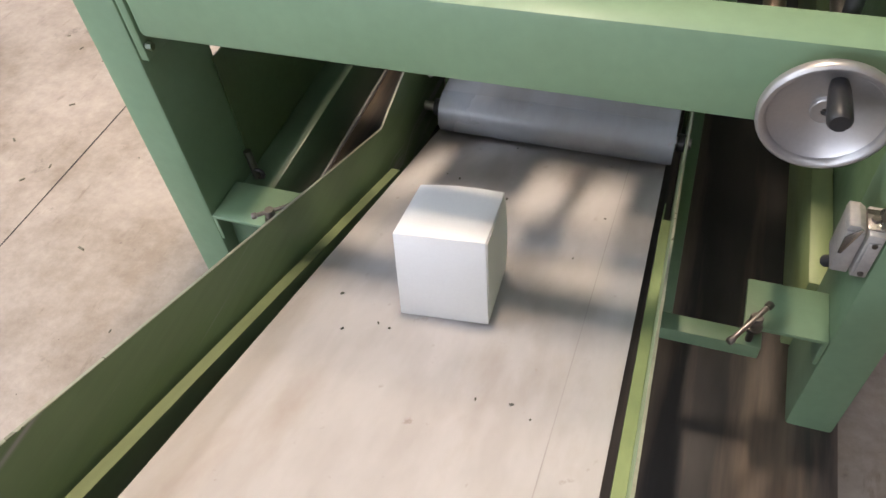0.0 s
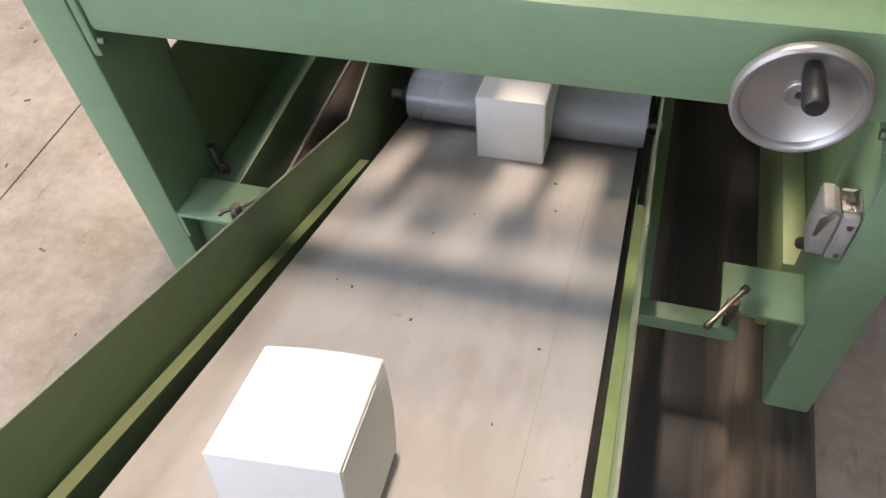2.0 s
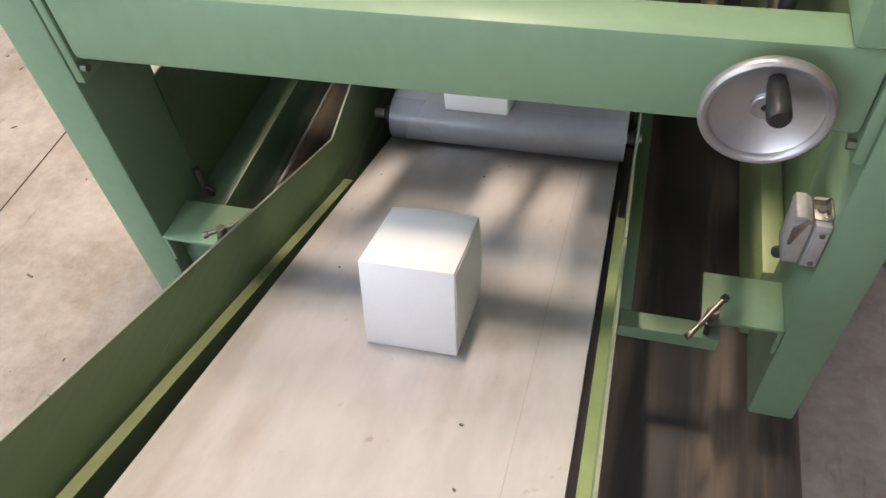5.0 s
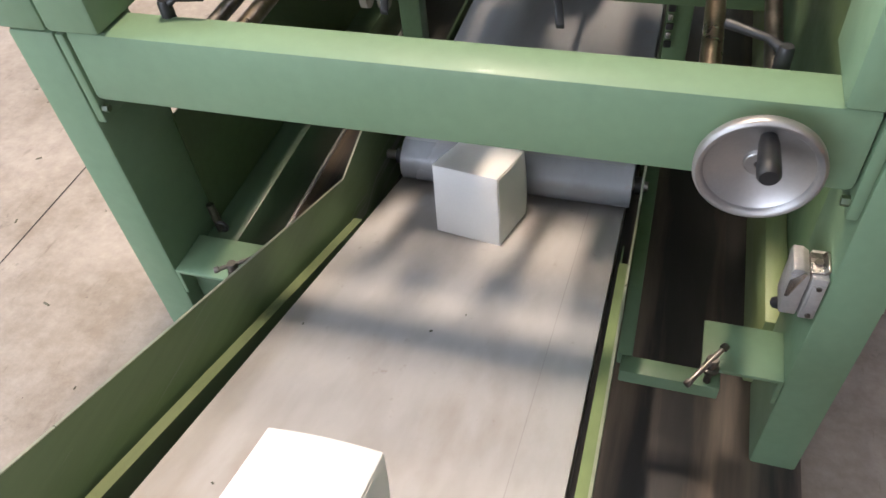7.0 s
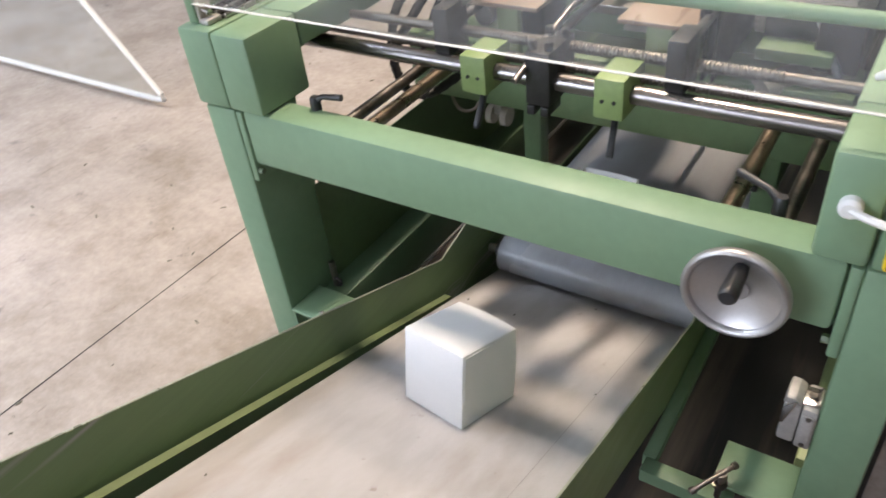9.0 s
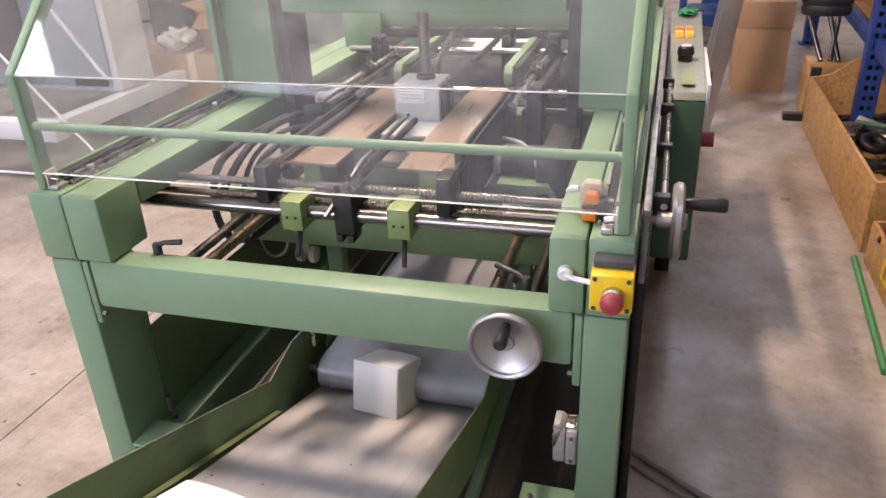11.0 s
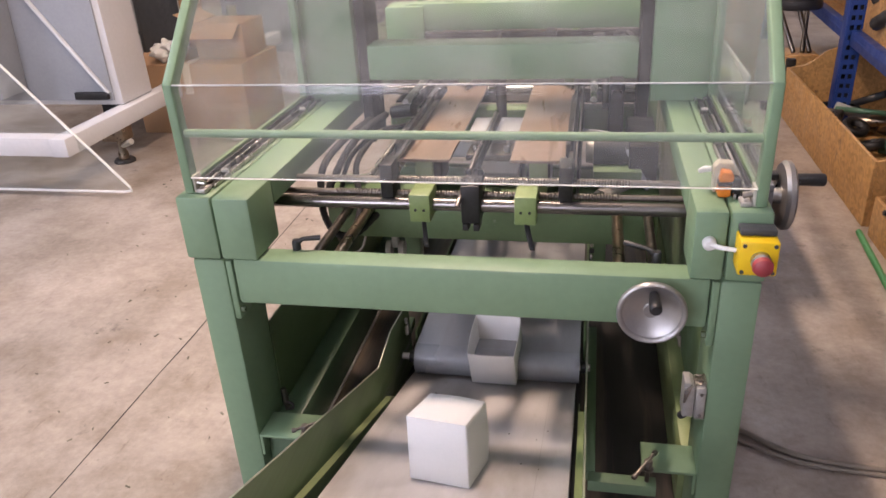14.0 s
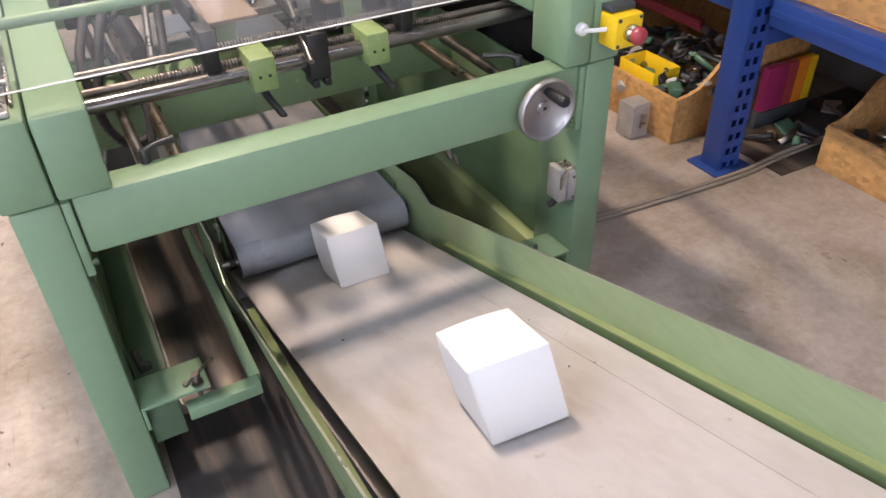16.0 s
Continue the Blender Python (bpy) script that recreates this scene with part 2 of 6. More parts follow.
def glass_material(name, tint, rough, haze):
    """Scuffed clear acrylic: mostly see-through, with gloss by angle and a faint milky haze."""
    m = bpy.data.materials.new(name)
    m.use_nodes = True
    nt = m.node_tree
    nt.nodes.remove(nt.nodes["Principled BSDF"])
    out = nt.nodes["Material Output"]
    tr, gl, df = (nt.nodes.new(k) for k in ("ShaderNodeBsdfTransparent", "ShaderNodeBsdfGlossy", "ShaderNodeBsdfDiffuse"))
    tr.inputs[0].default_value = (*tint, 1)
    gl.inputs["Roughness"].default_value = rough
    df.inputs[0].default_value = (0.8, 0.8, 0.8, 1)
    lw, pw, ma = nt.nodes.new("ShaderNodeLayerWeight"), nt.nodes.new("ShaderNodeMath"), nt.nodes.new("ShaderNodeMath")
    lw.inputs[0].default_value = 0.5
    pw.operation, pw.inputs[1].default_value = "POWER", 4.5
    ma.operation, ma.inputs[1].default_value, ma.inputs[2].default_value = "MULTIPLY_ADD", 0.75, 0.03
    nt.links.new(lw.outputs["Facing"], pw.inputs[0])
    nt.links.new(pw.outputs[0], ma.inputs[0])
    m1, m2 = nt.nodes.new("ShaderNodeMixShader"), nt.nodes.new("ShaderNodeMixShader")
    scuff = ramp(nt, noise_node(nt, 7, 7, rough=0.7), [(0.4, (haze * 0.5,) * 3), (0.75, (haze * 1.8,) * 3)])
    nt.links.new(scuff, m1.inputs[0])
    nt.links.new(tr.outputs[0], m1.inputs[1])
    nt.links.new(df.outputs[0], m1.inputs[2])
    nt.links.new(ma.outputs[0], m2.inputs[0])
    nt.links.new(m1.outputs[0], m2.inputs[1])
    nt.links.new(gl.outputs[0], m2.inputs[2])
    nt.links.new(m2.outputs[0], out.inputs[0])
    return m


FLOOR = floor_material()
SHEET = streaky_material()
BELT = belt_material("grey_beige_belting", (0.432, 0.413, 0.404), (0.32, 0.26, 0.212))
UBELT = belt_material("grey_belting", (0.27, 0.275, 0.285), (0.22, 0.215, 0.21), 0.36)
NOSEBELT = belt_material("polished_grey_belting", (0.27, 0.28, 0.30), (0.22, 0.225, 0.235), 0.30)
OSB = osb_material()
ACRYLIC = glass_material("scuffed_acrylic", (0.95, 0.965, 0.955), 0.04, 0.06)


# ---- building blocks ----
def bm_box(x0, x1, y0, y1, z0, z1, bevel=0.003, bm=None):
    bm = bm or bmesh.new()
    b = bmesh.new()
    bmesh.ops.create_cube(b, size=1)
    bmesh.ops.scale(b, vec=(x1 - x0, y1 - y0, z1 - z0), verts=b.verts)
    bmesh.ops.translate(b, vec=((x0 + x1) / 2, (y0 + y1) / 2, (z0 + z1) / 2), verts=b.verts)
    if bevel:
        bmesh.ops.bevel(b, geom=list(b.edges), offset=min(bevel, 0.45 * min(x1 - x0, y1 - y0, z1 - z0)), segments=2, affect="EDGES", profile=0.5)
    return bm_add(bm, b)


def bm_add(bm, other, m=None):
    """Adds other's geometry to bm, moved by m."""
    me = bpy.data.meshes.new("tmp")
    other.to_mesh(me)
    other.free()
    if m is not None:
        me.transform(m)
    bm.from_mesh(me)
    bpy.data.meshes.remove(me)
    return bm


def bm_tube(points, r, segs=12, caps=True, bm=None, ry=None):
    """A round tube through points; ry gives an upright oval."""
    bm = bm or bmesh.new()
    pts = [Vector(p) for p in points]
    rings = []
    for i, p in enumerate(pts):
        d = (pts[min(i + 1, len(pts) - 1)] - pts[max(i - 1, 0)]).normalized()
        side = d.cross(Vector((0, 0, 1)))
        side = side.normalized() if side.length > 0.05 else Vector((1, 0, 0))
        up = side.cross(d).normalized()
        rad = r[i] if isinstance(r, (list, tuple)) else r
        rings.append([bm.verts.new(p + side * rad * math.cos(a) + up * (ry or rad) * math.sin(a)) for a in (2 * math.pi * k / segs for k in range(segs))])
    for a, b in zip(rings, rings[1:]):
        for k in range(segs):
            bm.faces.new((a[k], a[(k + 1) % segs], b[(k + 1) % segs], b[k])).smooth = True
    if caps:
        bm.faces.new(rings[0][::-1])
        bm.faces.new(rings[-1])
    return bm


def smooth_path(points, steps=6):
    """Catmull-Rom points through the given ones."""
    p = [Vector(q) for q in points]
    p = [2 * p[0] - p[1]] + p + [2 * p[-1] - p[-2]]
    out = []
    for i in range(1, len(p) - 2):
        for s in range(steps):
            t = s / steps
            a, b, c, d = p[i - 1:i + 3]
            out.append(0.5 * (2 * b + (c - a) * t + (2 * a - 5 * b + 4 * c - d) * t * t + (3 * b - a - 3 * c + d) * t ** 3))
    return out + [p[-2]]


def bm_lathe(profile, segs=32, m=None, bm=None):
    """Turns (radius, height) pairs round z."""
    bm = bm or bmesh.new()
    b = bmesh.new()
    rings = []
    for r, z in profile:
        rings.append([b.verts.new((r * math.cos(a), r * math.sin(a), z)) for a in (2 * math.pi * k / segs for k in range(segs))] if r > 1e-5 else [b.verts.new((0, 0, z))])
    for p, q in zip(rings, rings[1:]):
        for k in range(segs):
            n = (k + 1) % segs
            f = (p[k], p[n], q[n], q[k]) if len(p) > 1 and len(q) > 1 else (p[0], q[n], q[k]) if len(p) == 1 else (p[k], p[n], q[0])
            b.faces.new(f).smooth = True
    bmesh.ops.recalc_face_normals(b, faces=b.faces)
    return bm_add(bm, b, m)


def bm_prism(outline, y0, y1, axis="y", bevel=0.0, bm=None):
    """A closed outline of (u, v) pairs, pulled along an axis: y -> (u=x, v=z), x -> (u=y, v=z), z -> (u=x, v=y)."""
    bm = bm or bmesh.new()
    b = bmesh.new()
    place = {"y": lambda u, v, w: (u, w, v), "x": lambda u, v, w: (w, u, v), "z": lambda u, v, w: (u, v, w)}[axis]
    lo = [b.verts.new(place(u, v, y0)) for u, v in outline]
    hi = [b.verts.new(place(u, v, y1)) for u, v in outline]
    b.faces.new(lo)
    b.faces.new(hi[::-1])
    n = len(outline)
    for k in range(n):
        b.faces.new((lo[k], hi[k], hi[(k + 1) % n], lo[(k + 1) % n]))
    bmesh.ops.recalc_face_normals(b, faces=b.faces)
    if bevel:
        bmesh.ops.bevel(b, geom=list(b.edges), offset=bevel, segments=2, affect="EDGES", profile=0.5)
    return bm_add(bm, b)


ORIGIN = {}


def thing(name, at, label, category, group="", kind=""):
    """A thing's Empty at its base."""
    e = new(name)
    e.empty_display_size = 0.05
    e.location = at
    ORIGIN[e] = Vector(at)
    return tagged(e, label, category, group, kind)


def part(name, bm, material, parent, label="", local=False):
    """Links a bmesh, given in the place's metres (or in the thing's own), as one mesh under a thing or part."""
    me = bpy.data.meshes.new(name)
    bm.to_mesh(me)
    bm.free()
    me.set_sharp_from_angle(angle=radians(38))
    at = Vector((0, 0, 0)) if local else ORIGIN.get(parent, Vector((0, 0, 0)))
    if at.length:
        me.transform(Matrix.Translation(-at))
    me.materials.append(material)
    ob = new(name, me)
    ob.parent = parent
    ORIGIN[ob] = at
    if label:
        ob["label"] = label
    return ob


def single(name, bm, material, at, label, category, group="", kind=""):
    """A one-mesh thing, its origin at its base."""
    me = bpy.data.meshes.new(name)
    bm.to_mesh(me)
    bm.free()
    me.set_sharp_from_angle(angle=radians(38))
    me.transform(Matrix.Translation(-Vector(at)))
    me.materials.append(material)
    ob = new(name, me)
    ob.location = at
    ORIGIN[ob] = Vector(at)
    return tagged(ob, label, category, group, kind)


def turned(axis_from, axis_to):
    """A pose that lays the z axis from one point towards another."""
    a, b = Vector(axis_from), Vector(axis_to)
    return Matrix.Translation(a) @ (b - a).to_track_quat("Z", "Y").to_matrix().to_4x4()


# ---- the hall ----
single("floor", bm_box(-7, 7, -6, 12, -0.1, 0, 0), FLOOR, (0, 0, 0), "worn beige concrete floor with stains and scuffs", "floor", kind="structure")
single("wall_north", bm_box(-7, 7, 12, 12.2, 0, 6, 0), WALLPAINT, (0, 12, 0), "pale painted hall wall", "wall", kind="structure")
west = bmesh.new()
for y0, y1, z0, z1 in ((-6, -2.6, 0, 6), (2.6, 12, 0, 6), (-2.6, 2.6, 0, 2.3), (-2.6, 2.6, 4.3, 6)):
    bm_box(-7.2, -7, y0, y1, z0, z1, 0, west)
single("wall_west", west, WALLPAINT, (-7.1, 0, 0), "pale painted hall wall with a long window", "wall", kind="structure")
# unseen wall, added to cut the bounce light around the rack
single("wall_rack", bm_box(2.26, 2.36, -1.6, 5.2, 0, 2.6, 0), ROOFPAINT, (2.3, 1.8, 0), "grey unseen wall added behind the rack to block light", "wall", kind="structure")
single("wall_east", bm_box(7, 7.2, -6, 12, 0, 6, 0), WALLPAINT, (7.1, 0, 0), "pale painted hall wall", "wall", kind="structure")
south = bmesh.new()
for x0, x1, z0, z1 in ((-7, -4.3, 0, 6), (0.5, 7, 0, 6), (-4.3, 0.5, 0, 1.2), (-4.3, 0.5, 3.7, 6)):
    bm_box(x0, x1, -6.2, -6, z0, z1, 0, south)
single("wall_south", south, WALLPAINT, (0, -6.1, 0), "pale painted hall wall with a wide window", "wall", kind="structure")
SKYLIGHTS = [(-5.7, -1.35, 0.50, 0.70, 340), (1.9, 8.6, 0.6, 0.8, 150), (1.7, -3.2, 0.55, 0.60, 40)]
xs = sorted([-7.2, 7.2] + [x + k * w for x, _, w, _, _ in SKYLIGHTS for k in (-1, 1)])
ys = sorted([-6.2, 12.2] + [y + k * d for _, y, _, d, _ in SKYLIGHTS for k in (-1, 1)])
roof = bmesh.new()
for x0, x1 in zip(xs, xs[1:]):
    for y0, y1 in zip(ys, ys[1:]):
        if not any(abs((x0 + x1) / 2 - x) < w and abs((y0 + y1) / 2 - y) < d for x, y, w, d, _ in SKYLIGHTS):
            bm_box(x0, x1, y0, y1, 6, 6.2, 0, roof)
single("ceiling", roof, ROOFPAINT, (0, 3, 6), "grey hall roof with skylights", "ceiling", kind="structure")


def hall_window(name, bm_pane, frame_bars):
    e = thing(name, frame_bars[0][0], "bright daylight window high in the hall wall", "window", kind="structure")
    part("pane", bm_pane, WINDOWGLOW, e)
    for lo, hi in frame_bars:
        part("window_frame", bm_box(lo[0], hi[0], lo[1], hi[1], lo[2], hi[2], 0.004), GREYMETAL, e)


hall_window("window_1", bm_box(-7.19, -7.15, -2.6, 2.6, 2.3, 4.3, 0), [((-7.14, y, 2.3), (-7.08, y + 0.06, 4.3)) for y in (-2.6, -1.3, -0.03, 1.24, 2.54)])
for k, (x, w) in enumerate(((-5.12, 0.6), (-3.6, 0.32), (-0.6, 0.5))):
    hall_window("window_%d" % (k + 2), bm_box(x - w, x + w, 11.97, 11.99, 3.75, 4.02, 0), [((x - w - 0.05, 11.93, 3.70), (x - w, 11.968, 4.07)), ((x + w, 11.93, 3.70), (x + w + 0.05, 11.968, 4.07))])
data = bpy.data.lights.new("window_daylight", "AREA")
data.shape, data.size, data.size_y, data.energy, data.color = "RECTANGLE", 5.0, 1.9, 40, (0.74, 0.87, 1.0)
new("window_daylight", data).matrix_world = look((-6.95, 0, 3.3), (0, 0, 0.8))
hall_window("window_5", bm_box(-4.3, 0.5, -6.19, -6.15, 1.2, 3.7, 0), [((x, -6.14, 1.2), (x + 0.06, -6.08, 3.7)) for x in (-4.3, -3.1, -1.9, -0.7, 0.44)])
data = bpy.data.lights.new("window_daylight", "AREA")
data.shape, data.size, data.size_y, data.energy, data.color = "RECTANGLE", 4.6, 2.4, 340, (0.76, 0.88, 1.0)
new("window_daylight", data).matrix_world = look((-1.9, -5.95, 2.45), (0, 0, 0.6))
for k, (x, y, w, d, power) in enumerate(SKYLIGHTS):
    hall_window("window_%d" % (k + 6), bm_box(x - w, x + w, y - d, y + d, 6.15, 6.17, 0), [((x - 0.03, y - d, 6.09), (x + 0.03, y + d, 6.14))])
    data = bpy.data.lights.new("skylight_daylight", "AREA")
    data.shape, data.size, data.size_y, data.energy, data.color = "RECTANGLE", 2 * w, 2 * d, power, (0.76, 0.89, 1.0)
    new("skylight_daylight", data).matrix_world = pose(x, y, 6.05)


def hall_lamp(x, y, z, power, length=0.9):
    """A linear hall lamp along the hall: channel housing, end caps and lit diffuser on two hangers."""
    e = thing("hall_lamp", (x, y, z), "unseen linear hall lamp with a lit diffuser", "lamp", "hall lamps")
    h = length / 2
    part("housing", bm_prism([(x - 0.09, z), (x + 0.09, z), (x + 0.06, z + 0.07), (x - 0.06, z + 0.07)], y - h - 0.02, y + h + 0.02, "y", 0.003), WHITEMETAL, e)
    part("diffuser", bm_box(x - 0.07, x + 0.07, y - h, y + h, z - 0.010, z - 0.001, 0.002), LAMPGLASS, e)
    for s in (-0.7, 0.7):
        part("hanger", bm_tube([(x, y + s * h, z + 0.069), (x, y + s * h, 6.0)], 0.006, 6), STEEL, e)
    data = bpy.data.lights.new("lamp_light", "AREA")
    data.shape, data.size, data.size_y, data.energy, data.color = "RECTANGLE", 0.12, length, power, (1.0, 0.84, 0.62)
    ob = new("lamp_light", data)
    ob.matrix_world = pose(x, y, z - 0.02)
    return e


# first lamp follows the cast shadows; the others are unseen fill lamps, added
LAMPS = [(-0.35, 1.02, 3.1, 122, 0.6), (-1.12, 3.4, 4.4, 14), (-2.6, 5.6, 4.4, 60), (1.6, 5.6, 4.4, 12), (-1.0, -2.4, 4.4, 10), (2.8, -3.0, 4.4, 8), (-4.8, 1.0, 4.4, 12), (-1.2, 8.8, 4.4, 100), (2.8, 8.8, 4.4, 45)]
for lamp in LAMPS:
    hall_lamp(*lamp)

joint = []
for k in range(90):
    y = -5.9 + 17.8 * k / 89
    joint.append((-1.0735 + 0.006 * noise.noise((0, y * 2.3, 0)) + 0.003 * noise.noise((3, y * 9, 0)), y, 0.0006))
single("floor_joint", bm_tube(joint, [0.0022 + 0.0012 * noise.noise((7, p[1] * 5, 1)) for p in joint], 6, True, None, 0.0008), BLACKENED, (-1.09, 0, 0), "thin dark sawn joint in the concrete floor", "joint", kind="structure")
# sheet that puts the machine's shade, and oil, on the floor as colour
single("floor_sheet", bm_box(-0.47, 0.56, -1.2, 1.9, 0.0005, 0.004, 0), SHEET, (0.1, 0.4, 0), "dark sheet for shaded oily floor with painted light stripes under the machine", "sheet", kind="structure")


# ---- the forming machine ----
machine = thing("box_forming_machine", (0, 0, 0), "green enamelled carton box forming machine with clear guard", "machine")
for s in (-1, 1):
    a, b = sorted((s * 0.482, s * 0.552))
    part("post", bm_box(a, b, 0.002, 0.15, 0.0, 0.686, 0.006), GREEN, machine)
    inner = 0.425 if s > 0 else 0.404
    a, b = sorted((s * 0.4845, s * (0.555 if s > 0 else 0.560)))
    part("corner_block", bm_box(a, b, -0.002, 0.16, 0.688, 0.824, 0.007), GREEN, machine)
    a, b = sorted((s * inner, s * 0.4820))
    part("corner_block", bm_box(a, b, -0.004, 0.116, 0.690, 0.824, 0.007), GREEN, machine)
    part("side_rail", bm_box(a, b, 0.117, 2.4, 0.765, 0.823, 0.005), GREEN, machine)
    a, b = sorted((s * 0.484, s * 0.553))
    part("side_rail", bm_box(a, b, 0.161, 2.4, 0.72, 0.822, 0.005), GREEN, machine)
    a, b = sorted((s * 0.468, s * 0.4818))
    flange = part("end_flange", bm_box(a, b, 0.004, 0.060, 0.545, 0.683, 0.003), GREEN, machine)
    part("bolt", bm_lathe([(0, 0.009), (0.0055, 0.009), (0.0062, 0.008), (0.0062, 0.0), (0, 0)], 6, turned((s * 0.468, 0.012, 0.566), (s * 0.4, 0.012, 0.566))), DARKGREEN, flange)
    a, b = sorted((s * 0.385, s * 0.53))
    part("tower_post", bm_box(a, b, 0.70, 0.86, 0.823, 1.268, 0.006), GREEN, machine)
    a, b = sorted((s * 0.355, s * 0.384))
    part("slide_way", bm_box(a, b, 0.72, 0.84, 0.70, 1.262, 0.003), RUBBER, machine)
    a, b = sorted((s * 0.484, s * 0.552))
    part("post", bm_box(a, b, 2.2, 2.36, 0.0, 0.719, 0.006), GREEN, machine)
part("front_beam", bm_box(-0.4665, 0.4665, 0.004, 0.066, 0.583, 0.688, 0.009), GREEN, machine)
part("rear_beam", bm_box(-0.48, 0.48, 2.28, 2.36, 0.58, 0.70, 0.006), GREEN, machine)
part("tower_top", bm_box(-0.53, 0.53, 0.70, 0.86, 1.2685, 1.292, 0.004), GREEN, machine)

# rods across the front
part("guide_rod", bm_tube([(-0.483, 0.205, 0.735), (0.483, 0.205, 0.735)], 0.0138, 20), RODSTEEL, machine)


def bm_ribbed(path, r):
    """A corrugated hose: its radius swells at every other ring."""
    return bm_tube(path, [r * (1.0 if k % 2 else 0.84) for k in range(len(path))], 12)


def bm_screw(x0, x1, y, z, r, t0, t1, pitch=0.008):
    bm = bm_tube([(x0, y, z), (x1, y, z)], r * 0.80, 12)
    n = int((t1 - t0) / pitch)
    for i in range(n):
        c = t0 + pitch * (i + 0.5)
        bm_tube([(c - pitch * 0.4, y, z), (c - pitch * 0.10, y, z), (c + pitch * 0.10, y, z), (c + pitch * 0.4, y, z)], [r * 0.72, r, r, r * 0.72], 10, False, bm)
    return bm


part("lead_screw", bm_screw(-0.47, 0.47, 0.252, 0.772, 0.0098, -0.17, 0.33, 0.0060), SCREWSTEEL, machine)
part("lead_screw", bm_screw(-0.483, 0.483, 0.238, 0.746, 0.0090, -0.31, 0.31, 0.0060), SCREWSTEEL, machine)
for x in (-0.106, 0.116):
    blk = part("slide_block", bm_box(x - 0.0225, x + 0.0225, 0.168, 0.250, 0.708, 0.770, 0.003), BLOCKGREEN, machine)
    for dx in (-0.009, 0.009):
        part("set_screw", bm_lathe([(0, 0.002), (0.003, 0.002), (0.003, -0.002), (0, -0.002)], 8, turned((x + dx, 0.168, 0.736), (x + dx, 0, 0.736))), BLACKENED, blk)
    tongue = bm_prism([(0.196, 0.7078), (0.212, 0.7078), (0.204, 0.690), (0.150, 0.663), (0.140, 0.664), (0.140, 0.670), (0.182, 0.692)], x - 0.005, x + 0.005, "x", 0.0015)
    for q in tongue.verts:
        q.co.x += (0.2 - q.co.y) * 0.28
    part("finger", tongue, BLACK, machine)
clamp = part("centre_clamp", bm_box(-0.019, 0.021, 0.176, 0.265, 0.704, 0.789, 0.003), BLACKENED, machine)
part("clamp_fork", bm_box(-0.017, -0.004, 0.174, 0.22, 0.688, 0.7035, 0.002), BLACKENED, machine)
part("clamp_fork", bm_box(0.006, 0.019, 0.174, 0.22, 0.688, 0.7035, 0.002), BLACKENED, machine)
part("clamp_arm", bm_tube([(-0.002, 0.27, 0.786), (0.006, 0.56, 0.800), (0.008, 0.62, 0.803)], 0.0085, 10), BLACKENED, machine)
part("stop_bar", bm_tube([(0.012, 0.56, 0.835), (-0.004, 0.30, 0.81), (-0.023, 0.150, 0.751)], 0.0055, 10), RODSTEEL, machine)
for dx, dy in ((-0.012, 0.190), (0.014, 0.190), (-0.012, 0.245), (0.014, 0.245)):
    part("cap_screw", bm_lathe([(0, 0.013), (0.005, 0.013), (0.0065, 0.011), (0.0065, 0), (0, 0)], 10, Matrix.Translation((dx, dy, 0.789))), BLACKENED, machine)
for x in (-0.185, 0.194):
    nut = part("screw_nut", bm_box(x - 0.013, x + 0.015, 0.205, 0.268, 0.744, 0.822, 0.003), BLACKENED, machine)
    part("side_bar", bm_tube([(x + 0.01, 0.25, 0.815), (x + 0.01, 0.74, 0.815)], 0.007, 10), WORNSTEEL, machine)
    part("side_guide", bm_box(x - 0.004, x + 0.006, 0.31, 0.72, 0.79, 0.835, 0.002), BLACKENED, machine)

# delivery plates and their carriers
for x0, x1 in ((-0.186, -0.066), (0.072, 0.190)):
    part("support_plate", bm_box(x0 - 0.002, x1 + 0.002, 0.305, 0.95, 0.793, 0.801, 0.002), PLATE, machine, "brown faced support plate")
    part("plate_bracket", bm_box((x0 + x1) / 2 - 0.03, (x0 + x1) / 2 + 0.022, 0.40, 0.50, 0.700, 0.765, 0.004), BLACKENED, machine)
# olive, darker than the frame green: its front's shade put into the colour
part("cross_bar", bm_box(-0.403, 0.403, 0.405, 0.52, 0.554, 0.681, 0.005), OLIVE, machine)
part("cross_bar", bm_box(-0.40, 0.40, 1.05, 1.12, 0.60, 0.70, 0.005), OLIVE, machine)

for x in (-0.127, 0.131):
    part("plate_neck", bm_box(x - 0.020, x + 0.020, 0.320, 0.336, 0.700, 0.792, 0.002), PALEGREEN, machine)
part("ribbed_hose", bm_ribbed(smooth_path([(-0.33, 0.62, 0.80), (-0.36, 0.46, 0.79), (-0.385, 0.37, 0.755), (-0.385, 0.33, 0.69), (-0.375, 0.32, 0.635), (-0.35, 0.32, 0.600), (-0.31, 0.34, 0.595), (-0.27, 0.42, 0.62)], 9), 0.0095), RUBBER, machine)
part("ribbed_hose", bm_ribbed(smooth_path([(-0.29, 0.62, 0.81), (-0.31, 0.50, 0.81), (-0.34, 0.42, 0.775), (-0.37, 0.36, 0.71), (-0.39, 0.34, 0.67)], 9), 0.0098), RUBBER, machine)
part("hose_union", bm_tube([(-0.27, 0.62, 0.815), (-0.21, 0.60, 0.83)], 0.017, 12), BLACK, machine)
part("tie_bar", bm_tube([(-0.27, 0.33, 0.735), (-0.19, 0.80, 0.83)], 0.007, 10), STEEL, machine)
part("tie_bar", bm_tube([(-0.245, 0.33, 0.74), (-0.165, 0.80, 0.83)], 0.009, 10), BLACKENED, machine)
